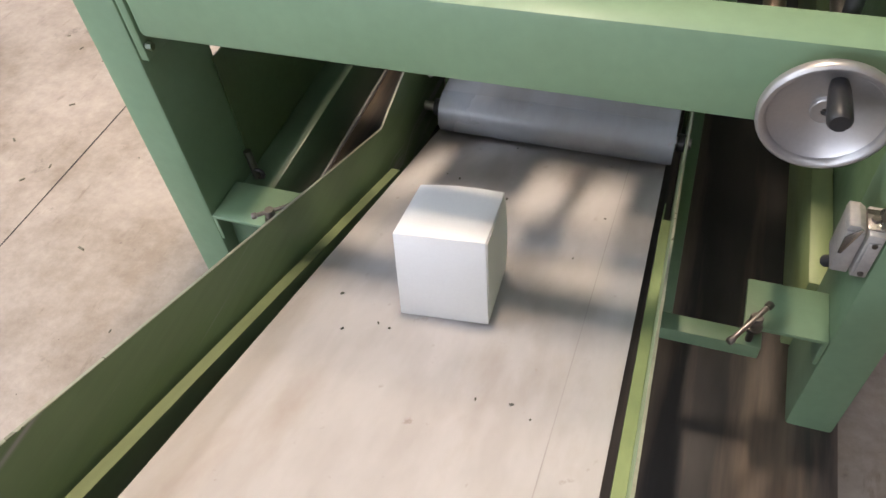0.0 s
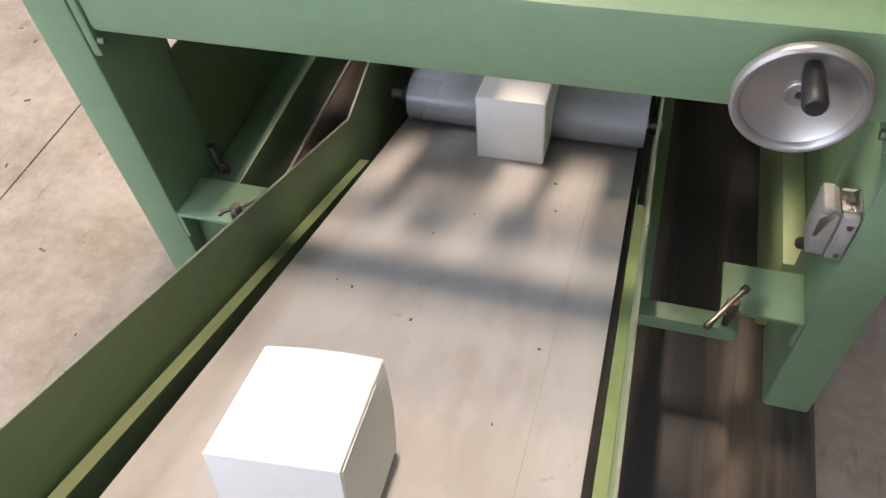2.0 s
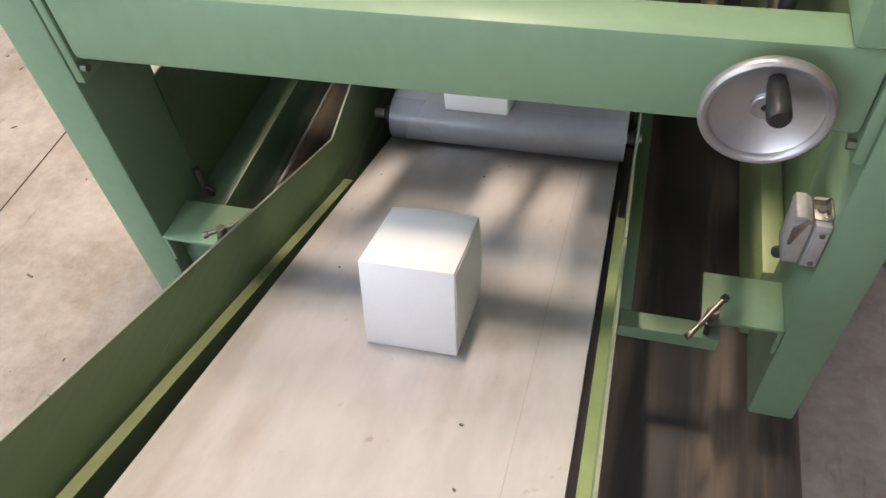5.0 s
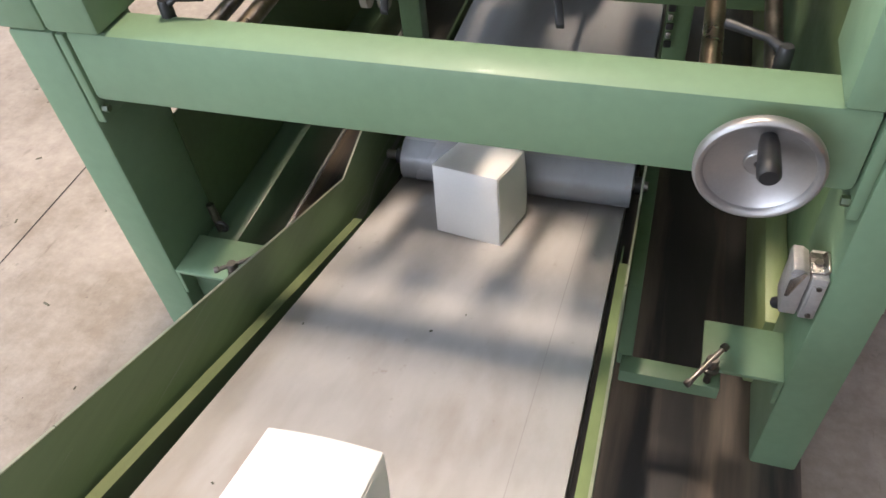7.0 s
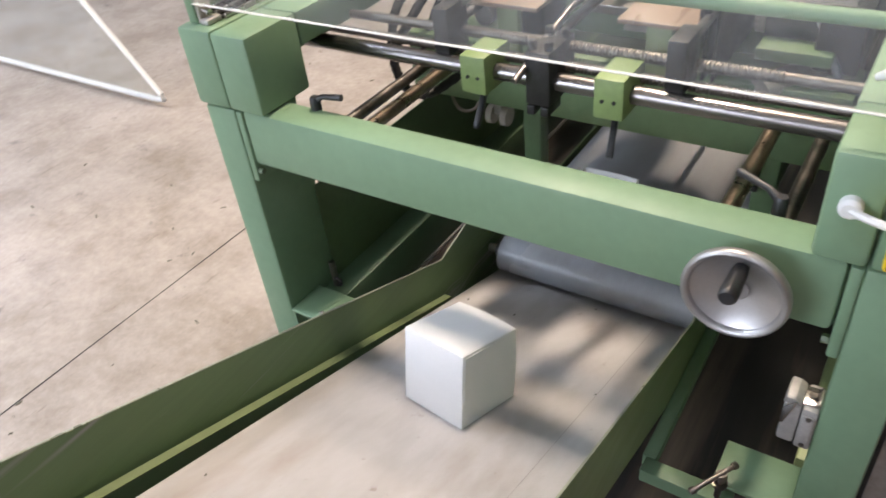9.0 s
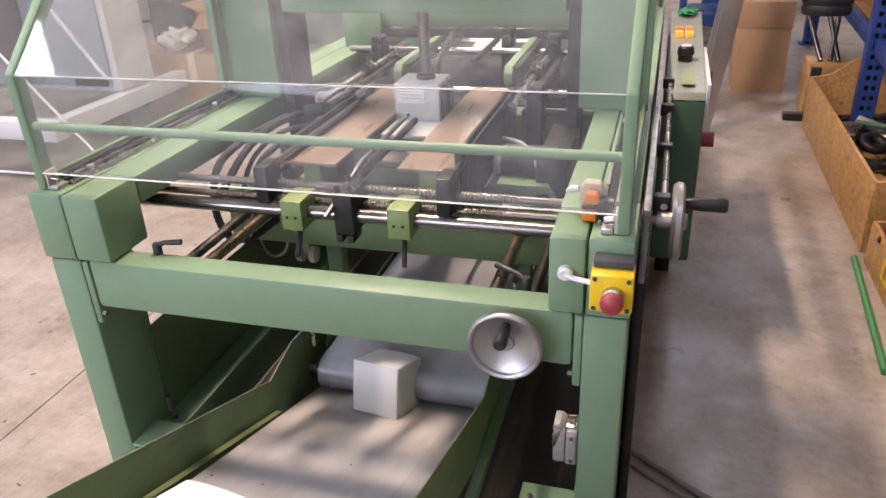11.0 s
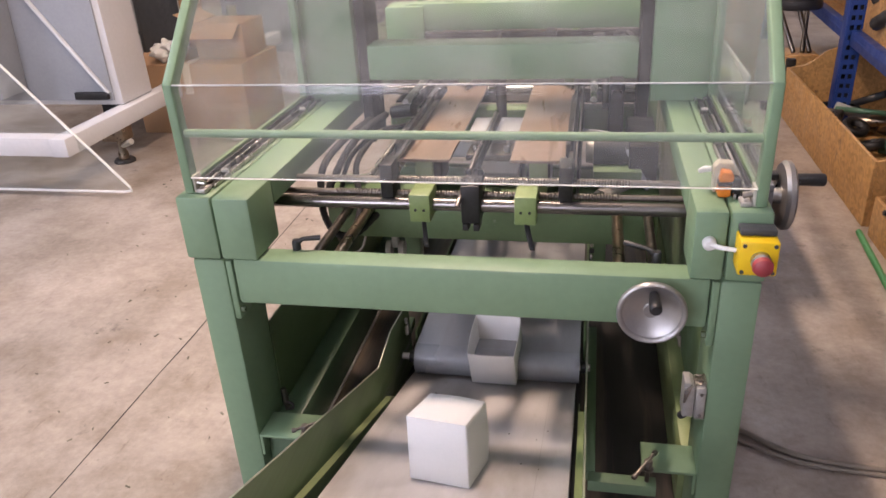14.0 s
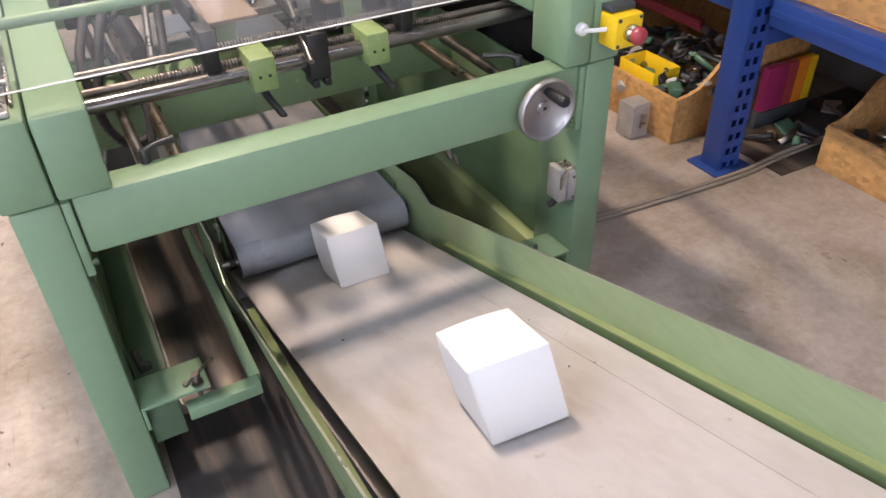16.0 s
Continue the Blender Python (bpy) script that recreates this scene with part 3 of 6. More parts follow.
for x in (0.20, 0.215):
    part("carrier_plate", bm_box(x, x + 0.006, 0.31, 0.80, 0.72, 0.845, 0.002), BLACKENED, machine)
part("sliding_foot", bm_box(-0.052, 0.058, 0.45, 0.54, 0.745, 0.762, 0.003), WORNSTEEL, machine)
for x, y in ((-0.03, 0.47), (0.045, 0.47), (0.045, 0.52), (-0.03, 0.52)):
    part("cap_screw", bm_lathe([(0, 0.016), (0.006, 0.016), (0.008, 0.013), (0.008, 0), (0, 0)], 10, Matrix.Translation((x, y, 0.762))), STEEL, machine)
part("cross_tray", bm_box(-0.06, 0.066, 0.56, 0.68, 0.776, 0.785, 0.002), WHITEMETAL, machine)
trolley = part("trolley_fork", bm_box(-0.271, -0.253, 0.498, 0.516, 0.478, 0.5535, 0.003), CAST, machine)
for x in (-0.287, -0.252):
    part("trolley_wheel", bm_tube([(x, 0.507, 0.474), (x + 0.014, 0.507, 0.474)], 0.021, 20), CLIPGREY, trolley)
part("belt_bolt", bm_lathe([(0, 0.05), (0.004, 0.05), (0.005, 0.046), (0.005, 0.0), (0, 0)], 8, Matrix.Translation((-0.222, 0.40, 0.27))), STEEL, machine)

# made-up dark pieces that darken the open right side of the interior
part("under_tray", bm_box(0.255, 0.400, 0.62, 1.30, 0.560, 0.566, 0.001), BLACKENED, machine)
part("dark_guard", bm_box(0.330, 0.395, 0.44, 0.68, 0.700, 0.790, 0.004), BLACKENED, machine)
# round shafts towards the back
for x in (-0.289, 0.308):
    part("long_shaft", bm_tube([(x, 0.068, 0.636), (x, 1.3, 0.640)], 0.0125, 16), BROWNSTEEL, machine)
    part("long_shaft", bm_tube([(x + (0.07 if x > 0 else -0.055), 0.12, 0.630), (x + (0.07 if x > 0 else -0.055), 1.3, 0.640)], 0.011, 14), WORNSTEEL, machine)


def clamp_lever(at, tip, parent):
    a, b = Vector(at), Vector(tip)
    hub = part("lever_hub", bm_lathe([(0, 0.028), (0.007, 0.028), (0.009, 0.024), (0.009, 0), (0, 0)], 14, Matrix.Translation(a - Vector((0, 0, 0.02)))), BLACK, parent)
    part("lever_arm", bm_tube([a, a.lerp(b, 0.3) + Vector((0, 0, 0.006)), b], [0.007, 0.0045, 0.006], 10), BLACK, hub)


clamp_lever((-0.345, 0.06, 0.702), (-0.295, 0.07, 0.712), machine)
clamp_lever((0.375, 0.085, 0.692), (0.315, 0.12, 0.700), machine)
part("air_hose", bm_tube(smooth_path([(-0.33, 0.6, 0.75), (-0.33, 0.45, 0.73), (-0.30, 0.36, 0.66), (-0.31, 0.3, 0.60)]), 0.008, 8), RUBBER, machine)

# front hand wheel on its spindle
WX, WZ = 0.362, 0.637
DISH = [(0.0, -0.006), (0.0038, -0.006), (0.0042, 0.0015), (0.0128, 0.0015), (0.0140, 0.0005), (0.0142, -0.004), (0.030, 0.000), (0.0500, 0.0075), (0.0520, 0.0090), (0.0530, 0.0128), (0.0555, 0.0152), (0.0590, 0.0156), (0.0615, 0.0138), (0.0625, 0.0105), (0.0622, 0.004), (0.0600, 0.0005), (0.052, -0.002), (0.030, -0.010), (0.016, -0.014), (0.014, -0.03), (0, -0.03)]
wheel = part("hand_wheel", bm_lathe(DISH, 80, turned((WX, -0.030, WZ), (WX, -1, WZ))), ALU, machine, "turned aluminium hand wheel")
part("handle", bm_lathe([(0, 0.060), (0.0085, 0.060), (0.0110, 0.056), (0.0112, 0.045), (0.0098, 0.012), (0.008, 0), (0, 0)], 18, turned((WX + 0.002, -0.033, WZ + 0.036), (WX + 0.002, -1, WZ + 0.036))), BLACK, wheel)
part("hub_bolt", bm_lathe([(0, 0.003), (0.0035, 0.003), (0.0036, 0), (0, 0)], 6, turned((WX, -0.0245, WZ), (WX, -1, WZ))), BLACKENED, wheel)
part("shaft_collar", bm_tube([(WX, 0.0035, WZ), (WX, -0.010, WZ)], 0.020, 20), ALU, wheel)

# emergency stop on the corner block
stop = part("stop_box", bm_box(0.494, 0.557, -0.056, -0.006, 0.730, 0.793, 0.004), YELLOW, machine, "yellow emergency stop box with red mushroom button")
part("back_box", bm_box(0.496, 0.555, -0.034, -0.0045, 0.7935, 0.806, 0.003), DARKGREY, stop)
for sx in (0.501, 0.550):
    for sz in (0.737, 0.786):
        part("corner_screw", bm_lathe([(0, 0.002), (0.0035, 0.002), (0.0037, 0), (0, 0)], 10, turned((sx, -0.056, sz), (sx, -1, sz))), DARKGREY, stop)
part("collar", bm_lathe([(0, 0.014), (0.0125, 0.014), (0.0165, 0.010), (0.0165, 0.0), (0, 0)], 24, turned((0.528, -0.056, 0.760), (0.528, -1, 0.760))), STEEL, stop)
part("button", bm_lathe([(0, 0.019), (0.010, 0.018), (0.0155, 0.014), (0.0172, 0.008), (0.016, 0.002), (0.011, -0.004), (0, -0.004)], 28, turned((0.528, -0.072, 0.760), (0.528, -1, 0.760))), RED, stop, "dusky red mushroom button")
part("cable_gland", bm_lathe([(0, 0.014), (0.008, 0.014), (0.012, 0.010), (0.012, 0), (0, 0)], 14, turned((0.452, -0.004, 0.766), (0.452, -1, 0.766))), WHITEPLASTIC, machine)
part("stop_cable", bm_tube(smooth_path([(0.452, -0.014, 0.766), (0.468, -0.020, 0.764), (0.494, -0.028, 0.764)]), 0.0045, 8), WHITEPLASTIC, machine)

# limit switch inside the post
sw = part("limit_switch", bm_box(0.4305, 0.4515, 0.004, 0.050, 0.376, 0.446, 0.003), CAST, machine, "cast metal connector with a sprung clasp")
part("switch_lid", bm_box(0.4530, 0.4725, 0.002, 0.052, 0.374, 0.448, 0.003), CAST, sw)
part("lid_rib", bm_box(0.4560, 0.4700, -0.0015, 0.0018, 0.384, 0.438, 0.001), CAST, sw)
part("latch", bm_prism([(0.4290, 0.4465), (0.4500, 0.4465), (0.4500, 0.4500), (0.4420, 0.4560), (0.4310, 0.4560)], 0.006, 0.047, "y", 0.001), CAST, sw)
part("latch_hook", bm_prism([(0.4515, 0.4485), (0.4690, 0.4485), (0.4720, 0.4560), (0.4690, 0.4565), (0.4650, 0.4510), (0.4515, 0.4510)], 0.010, 0.043, "y", 0.0004), STEEL, sw)
part("clasp_side", bm_prism([(0.4300, 0.440), (0.4430, 0.4560), (0.4460, 0.4550), (0.4340, 0.412), (0.4300, 0.412)], 0.0008, 0.0028, "y", 0.0003), STEEL, sw)
for z in (0.386, 0.436):
    part("lid_screw", bm_lathe([(0, 0.002), (0.0032, 0.002), (0.0036, 0), (0, 0)], 10, turned((0.4630, -0.0015, z), (0.4630, -1, z))), WORNSTEEL, sw)
part("clasp_screw", bm_lathe([(0, 0.003), (0.005, 0.003), (0.0055, 0), (0, 0)], 12, Matrix.Translation((0.4600, 0.026, 0.4512))), WORNSTEEL, sw)
part("cable_boot", bm_tube(smooth_path([(0.441, 0.030, 0.3755), (0.440, 0.034, 0.362), (0.434, 0.042, 0.350)], 4), 0.008, 10), RUBBER, sw)
for ob in [sw] + list(sw.children):
    ob.data.transform(Matrix.Translation((0.009, 0, 0)))

# orange sensor on the side rail
sensor = part("sensor_body", bm_box(0.466, 0.490, 0.056, 0.080, 0.8245, 0.846, 0.006), ORANGE, machine, "orange proximity sensor in a cream clip")
part("sensor_band", bm_box(0.4665, 0.4895, 0.0565, 0.0795, 0.8462, 0.8535, 0.002), BLACK, sensor)
part("sensor_head", bm_prism([(0.468, 0.8537), (0.491, 0.8537), (0.493, 0.864), (0.488, 0.871), (0.472, 0.873)], 0.058, 0.080, "y", 0.002), ORANGE, sensor)
part("sensor_clip", bm_prism([(0.462, 0.8245), (0.500, 0.8245), (0.503, 0.862), (0.492, 0.880), (0.468, 0.882), (0.460, 0.872)], 0.0815, 0.106, "y", 0.003), CREAM, sensor)
part("sensor_bracket", bm_box(0.4915, 0.5060, 0.062, 0.081, 0.8245, 0.8600, 0.002), BLACKENED, sensor)
part("sensor_nub", bm_tube([(0.4575, 0.094, 0.866), (0.446, 0.098, 0.864), (0.438, 0.101, 0.858)], [0.005, 0.006, 0.004], 10), WHITEPLASTIC, sensor)

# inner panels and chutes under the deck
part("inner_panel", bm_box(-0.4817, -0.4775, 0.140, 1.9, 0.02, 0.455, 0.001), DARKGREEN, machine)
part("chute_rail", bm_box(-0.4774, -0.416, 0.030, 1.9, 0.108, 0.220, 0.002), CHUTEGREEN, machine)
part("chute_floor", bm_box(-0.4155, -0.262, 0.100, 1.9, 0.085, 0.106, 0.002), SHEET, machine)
part("chute_lip", bm_box(-0.4150, -0.409, 0.100, 1.9, 0.1061, 0.114, 0.001), CAST, machine)
hook = part("hook_rod", bm_tube([(-0.458, 0.118, 0.220), (-0.464, 0.122, 0.278)], 0.007, 10), WORNSTEEL, machine)
part("hook_ring", bm_tube([(-0.452 + 0.010 * math.cos(q * math.pi / 5), 0.116, 0.232 + 0.010 * math.sin(q * math.pi / 5)) for q in range(11)], 0.0035, 6), BLACKENED, hook)
part("inner_panel", bm_box(0.5050, 0.5120, 0.152, 1.9, 0.02, 0.60, 0.001), OLIVE, machine)
part("floor_rail", bm_box(0.468, 0.5045, 0.152, 1.9, 0.004, 0.175, 0.004), PALEGREEN, machine)


def tee_clamp(hub, a, b):
    """A clamp screw with a collar and a loose tommy bar through its head."""
    x, y, z = hub
    h = part("clamp_screw", bm_lathe([(0, 0.026), (0.0075, 0.026), (0.009, 0.023), (0.009, 0.012), (0.0065, 0.010), (0.0065, 0.006), (0.012, 0.005), (0.012, 0), (0, 0)], 14, Matrix.Translation(hub)), WORNSTEEL, machine)
    p, q = Vector(a), Vector(b)
    part("tommy_bar", bm_tube([p, p.lerp(q, 0.02), p.lerp(q, 0.10), p.lerp(q, 0.11), p.lerp(q, 0.89), p.lerp(q, 0.90), p.lerp(q, 0.98), q], [0.0045, 0.0058, 0.0058, 0.0038, 0.0038, 0.0058, 0.0058, 0.0045], 10), WORNSTEEL, h)
    part("screw_tail", bm_tube([(x, y, z - 0.008), (x, y, z - 0.030)], 0.005, 10), WORNSTEEL, h)


for s, inner, outer in ((-1, 0.354, 0.4818), (1, 0.372, 0.4818)):
    plate = bm_prism([(s * inner, 0.234), (s * outer, 0.234), (s * outer, 0.176), (s * (outer - 0.007), 0.176), (s * (outer - 0.007), 0.227), (s * inner, 0.227)], 0.002, 0.088, "y", 0.0015)
    part("bracket", plate, GREEN, machine)
tee_clamp((-0.374, 0.018, 0.2345), (-0.398, 0.000, 0.256), (-0.334, 0.048, 0.256))
tee_clamp((0.384, 0.001, 0.2345), (0.352, -0.042, 0.247), (0.400, 0.024, 0.266))

# guard of clear acrylic in a green tube frame
guard = thing("guard", (0, 0.3, 0.824), "clear scuffed acrylic guard in a green tube frame", "guard")
for s in (-1, 1):
    x = s * 0.534
    part("side_frame", bm_prism([(0.016, 0.8255), (0.044, 0.8255), (0.041, 1.030), (0.251, 1.243), (0.70, 1.272), (0.70, 1.296), (0.236, 1.266), (0.013, 1.042)], x - 0.0095, x + 0.0095, "x", 0.003), GREEN, guard)
    pane = bm_prism([(0.045, 0.850), (0.042, 1.029), (0.252, 1.242), (0.69, 1.270), (0.69, 0.850)], x - 0.002, x + 0.002, "x")
    part("side_pane", pane, ACRYLIC, guard).visible_shadow = False
    part("rear_upright", bm_box(x - 0.010, x + 0.010, 0.668, 0.695, 0.832, 1.262, 0.003), GREEN, guard)
    part("sill", bm_box(x - 0.006, x + 0.006, 0.046, 0.667, 0.838, 0.849, 0.002), OLIVE, guard)
    q = -s
    for a, b, z, m in ((0.006, 0.012, 0.842, BLACKENED), (0.014, 0.020, 0.836, STEEL), (0.022, 0.034, 0.829, BLACKENED), (0.036, 0.041, 0.834, STEEL)):
        part("slide_rail", bm_box(min(x + q * a, x + q * b), max(x + q * a, x + q * b), 0.05, 0.70, 0.8245, z, 0.0015), m, guard)
    for y in (0.12, 0.34, 0.58):
        part("rail_screw", bm_tube([(x + q * 0.022, y, 0.836), (x + q * 0.038, y, 0.836)], 0.005, 8), CAST, guard)
    foot = part("corner_fitting", bm_box(min(x + q * 0.006, x + q * 0.014), max(x + q * 0.006, x + q * 0.014), 0.020, 0.048, 0.8245, 0.861, 0.002), CLIPGREY, guard, "pale grey corner fitting")
    part("fitting_base", bm_box(min(x + q * 0.015, x + q * 0.034), max(x + q * 0.015, x + q * 0.034), 0.016, 0.048, 0.8245, 0.834, 0.003), CAST, foot)
    part("fitting_pin", bm_tube([(x + q * 0.015, 0.030, 0.845), (x + q * 0.030, 0.030, 0.842)], 0.006, 10), STEEL, foot)
part("front_bar", bm_tube([(-0.524, 0.03, 0.945), (0.524, 0.03, 0.945)], 0.008, 10), GREEN, guard)
part("top_bar", bm_tube([(-0.524, 0.24, 1.258), (0.524, 0.24, 1.258)], 0.010, 10), GREEN, guard)
part("pane_edge", bm_box(-0.525, 0.525, 0.0155, 0.0205, 0.8574, 0.8588, 0.0003), EDGEWHITE, guard, "pale sawn acrylic edge")
part("pane_edge", bm_box(-0.525, 0.525, 0.0140, 0.0200, 1.0400, 1.0416, 0.0004), EDGEGREY, guard)
part("front_pane", bm_box(-0.525, 0.525, 0.016, 0.020, 0.859, 1.040, 0.001), ACRYLIC, guard).visible_shadow = False
part("sloped_pane", bm_prism([(0.018, 1.042), (0.022, 1.040), (0.236, 1.252), (0.232, 1.255)], -0.525, 0.525, "x"), ACRYLIC, guard).visible_shadow = False
part("top_pane", bm_prism([(0.25, 1.262), (0.25, 1.266), (0.695, 1.294), (0.695, 1.290)], -0.525, 0.525, "x"), ACRYLIC, guard).visible_shadow = False

# ---- lower take-off conveyor: slopes up towards the front ----
BZ0, BS = 0.285, -0.330
ANG = math.degrees(math.atan(BS))


def on_belt(x, y, up=0.0):
    n = Vector((0, -BS, 1)).normalized()
    return Vector((x, y, BZ0 + BS * y)) + n * up


conveyor = thing("take_off_conveyor", (0, -0.2, 0), "green inclined belt conveyor with tall side guides", "conveyor")


def bm_slope(x0, x1, y0, y1, u0, u1, bevel=0.001, bm=None):
    """A slab parallel to the belt, u metres above it."""
    bm = bm or bmesh.new()
    b = bmesh.new()
    vs = []
    for x in (x0, x1):
        for y in (y0, y1):
            for u in (u0, u1):
                vs.append(b.verts.new(on_belt(x, y, u)))
    bmesh.ops.convex_hull(b, input=vs)
    bmesh.ops.dissolve_limit(b, angle_limit=0.01, verts=b.verts, edges=b.edges)
    bmesh.ops.recalc_face_normals(b, faces=b.faces)
    return bm_add(bm, b)


part("belt", bm_slope(-0.208, 0.2265, -1.15, 0.46, -0.005, 0.0), BELT, conveyor, "grey-beige belt with smears and specks")
part("belt_return", bm_slope(-0.208, 0.2265, -1.15, 0.46, -0.075, -0.070), BELT, conveyor)
for y in (-1.15, 0.46):
    c = on_belt(0, y, -0.0375)
    part("end_roller", bm_tube([(-0.208, c.y, c.z), (0.2265, c.y, c.z)], 0.0373, 24), BELT, conveyor)


def bm_sheet(columns, thick):
    """A bent sheet through columns of (y, x and z at its foot, x and z at its top), thick metres towards -x."""
    bm = bmesh.new()
    rows = [[bm.verts.new(p) for p in ((xb, y, zb), (xt, y, zt), (xt - thick, y, zt), (xb - thick, y, zb))] for y, xb, zb, xt, zt in columns]
    for p, q in zip(rows, rows[1:]):
        for k in range(4):
            bm.faces.new((p[k], p[(k + 1) % 4], q[(k + 1) % 4], q[k]))
    bm.faces.new(rows[0])
    bm.faces.new(rows[-1][::-1])
    bmesh.ops.recalc_face_normals(bm, faces=bm.faces)
    return bm


# the west guide stands splayed: its foot runs out towards the front, its top leans out at the rear
RUN = [-1.15, -0.92, -0.69, -0.46, -0.23, 0.0, 0.228]
SEAT = RUN[:-1] + [0.192]


def foot_x(y):
    return -0.2360 + 0.034 * y


def seat_x(y):
    return foot_x(y) + 0.0165


tops = [(y, foot_x(y), on_belt(0, y, -0.05).z, -0.258 + 0.02 * y, 0.362 - 0.37 * y) for y in RUN]
tail = [(0.335, -0.2430, 0.120, -0.2465, 0.318), (0.52, -0.2430, 0.090, -0.2465, 0.300)]
part("side_guide", bm_sheet(tops + tail, 0.003), SHADEDGUIDE, conveyor)
part("guide_rim", bm_sheet([(y, xt + 0.0003, zt + 0.0003, xt + 0.0003, zt + 0.0016) for y, _, _, xt, zt in tops + tail], 0.0036), EDGEMETAL, conveyor, "bare rubbed metal rim")
part("ledge", bm_sheet([(y, seat_x(y), on_belt(0, y, -0.001).z, seat_x(y), on_belt(0, y, 0.002).z) for y in SEAT], 0.0160), DULLLEDGE, conveyor)
part("belt_cheek", bm_sheet([(y, seat_x(y) - 0.0005, on_belt(0, y, -0.075).z, seat_x(y) - 0.0005, on_belt(0, y, -0.0015).z) for y in SEAT], 0.003), SHADEDGUIDE, conveyor)

part("belt_cheek", bm_slope(0.2372, 0.2395, -1.15, 0.225, -0.06, 0.0065), SHADEDGUIDE, conveyor)
part("ledge", bm_slope(0.2368, 0.2508, -1.15, 0.165, 0.007, 0.010), PALEGREEN, conveyor)
front, kink, bend, rear = on_belt(0, -1.15, 0.088), on_belt(0, 0.228, 0.088), Vector((0, 0.335, 0.318)), Vector((0, 0.52, 0.30))
prof = [(p.y, p.z) for p in (front, kink, bend, rear, Vector((0, 0.56, 0.12)), on_belt(0, 0.46, -0.05), on_belt(0, -1.15, -0.05))]
part("side_guide", bm_prism(prof, 0.2512, 0.2545, "x"), LITGUIDE, conveyor)
rim = bmesh.new()
for p, q in ((front, kink), (kink, bend), (bend, rear)):
    bm_prism([(p.y, p.z + 0.0003), (q.y - 0.0003, q.z + 0.0003), (q.y - 0.0003, q.z + 0.0016), (p.y, p.z + 0.0016)], 0.2512, 0.2545, "x", 0, rim)
part("guide_rim", rim, EDGEMETAL, conveyor, "bare rubbed metal rim")
for s in (-1, 1):
    part("cross_support", bm_box(min(s * 0.262, s * 0.405), max(s * 0.262, s * 0.405), 0.002, 0.032, 0.160, 0.188, 0.002), GREEN, conveyor)
    part("side_channel", bm_box(min(s * 0.2555, s * 0.278), max(s * 0.2555, s * 0.278), 0.0325, 0.62, 0.162, 0.188, 0.002), GREEN, conveyor)
    part("leg", bm_box(min(s * 0.2, s * 0.24), max(s * 0.2, s * 0.24), -1.08, -1.04, 0.0, 0.50, 0.003), GREEN, conveyor)

part("belt_line", bm_slope(0.165, 0.1660, -1.15, 0.44, 0.0003, 0.0006), SEAM, conveyor)

# ---- upper conveyor that brings the boxes to the roller ----
upper = thing("upper_conveyor", (0, 0.7, 0.2), "grey belt conveyor between the machine's side rails", "conveyor")
RY, RZ, RR = 0.388, 0.209, 0.043
part("belt", bm_box(-0.195, 0.235, RY, 1.05, RZ + RR - 0.004, RZ + RR, 0.001), UBELT, upper)
part("belt_return", bm_box(-0.195, 0.235, RY, 1.05, RZ - RR, RZ - RR + 0.004, 0.001), UBELT, upper)
part("nose_roller", bm_tube([(-0.195, RY, RZ), (0.235, RY, RZ)], RR - 0.0005, 40), NOSEBELT, upper)
part("tail_roller", bm_tube([(-0.195, 1.05, RZ), (0.235, 1.05, RZ)], RR - 0.0005, 40), UBELT, upper)
part("roller_shaft", bm_tube([(-0.235, RY, RZ), (0.262, RY, RZ)], 0.009, 14), STEEL, upper)
for x in (-0.206, 0.246):
    part("bearing", bm_tube([(x - 0.008, RY, RZ), (x + 0.006, RY, RZ)], 0.016, 14), BLACK, upper)
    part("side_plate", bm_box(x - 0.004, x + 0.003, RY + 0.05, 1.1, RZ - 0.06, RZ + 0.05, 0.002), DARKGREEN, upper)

# ---- plunger with its former block ----
plunger = thing("plunger", (0, 0.75, 0.80), "steel plunger stem with a boxy former block on a green crosshead", "plunger")
part("crosshead", bm_box(-0.352, 0.352, 0.70, 0.79, 1.120, 1.212, 0.006), GREEN, plunger)
part("stem", bm_tube([(0, 0.75, 0.955), (0, 0.75, 1.20)], 0.014, 18), WORNSTEEL, plunger)
part("stem_flange", bm_lathe([(0, 0.014), (0.02, 0.014), (0.024, 0.010), (0.024, 0), (0, 0)], 18, Matrix.Translation((0, 0.75, 0.955))), BLACKENED, plunger)
former = part("former_block", bm_box(-0.066, 0.050, 0.69, 0.80, 0.810, 0.955, 0.004), DIRTYBLOCK, plunger, "grey-white former block with a paper label")
part("side_strip", bm_box(0.0505, 0.060, 0.70, 0.735, 0.812, 0.950, 0.002), BLACKENED, former)
part("side_strip", bm_box(0.0505, 0.060, 0.755, 0.79, 0.812, 0.950, 0.002), BLACKENED, former)
for k, w in enumerate((0.030, 0.060, 0.056)):
    part("print_line", bm_box(-0.052, -0.052 + w, 0.6872, 0.6878, 0.934 - 0.008 * k, 0.9362 - 0.008 * k, 0), CLIPGREY, former)
label = part("paper_label", bm_box(-0.058, 0.012, 0.688, 0.6895, 0.905, 0.942, 0.0003), CARTON, former)
part("clamp_cross", bm_box(-0.07, 0.035, 0.735, 0.765, 1.120, 1.128, 0.002), BLACKENED, plunger)

# ---- boxes on the belts ----
BW, BD, BH = 0.115, 0.119, 0.133


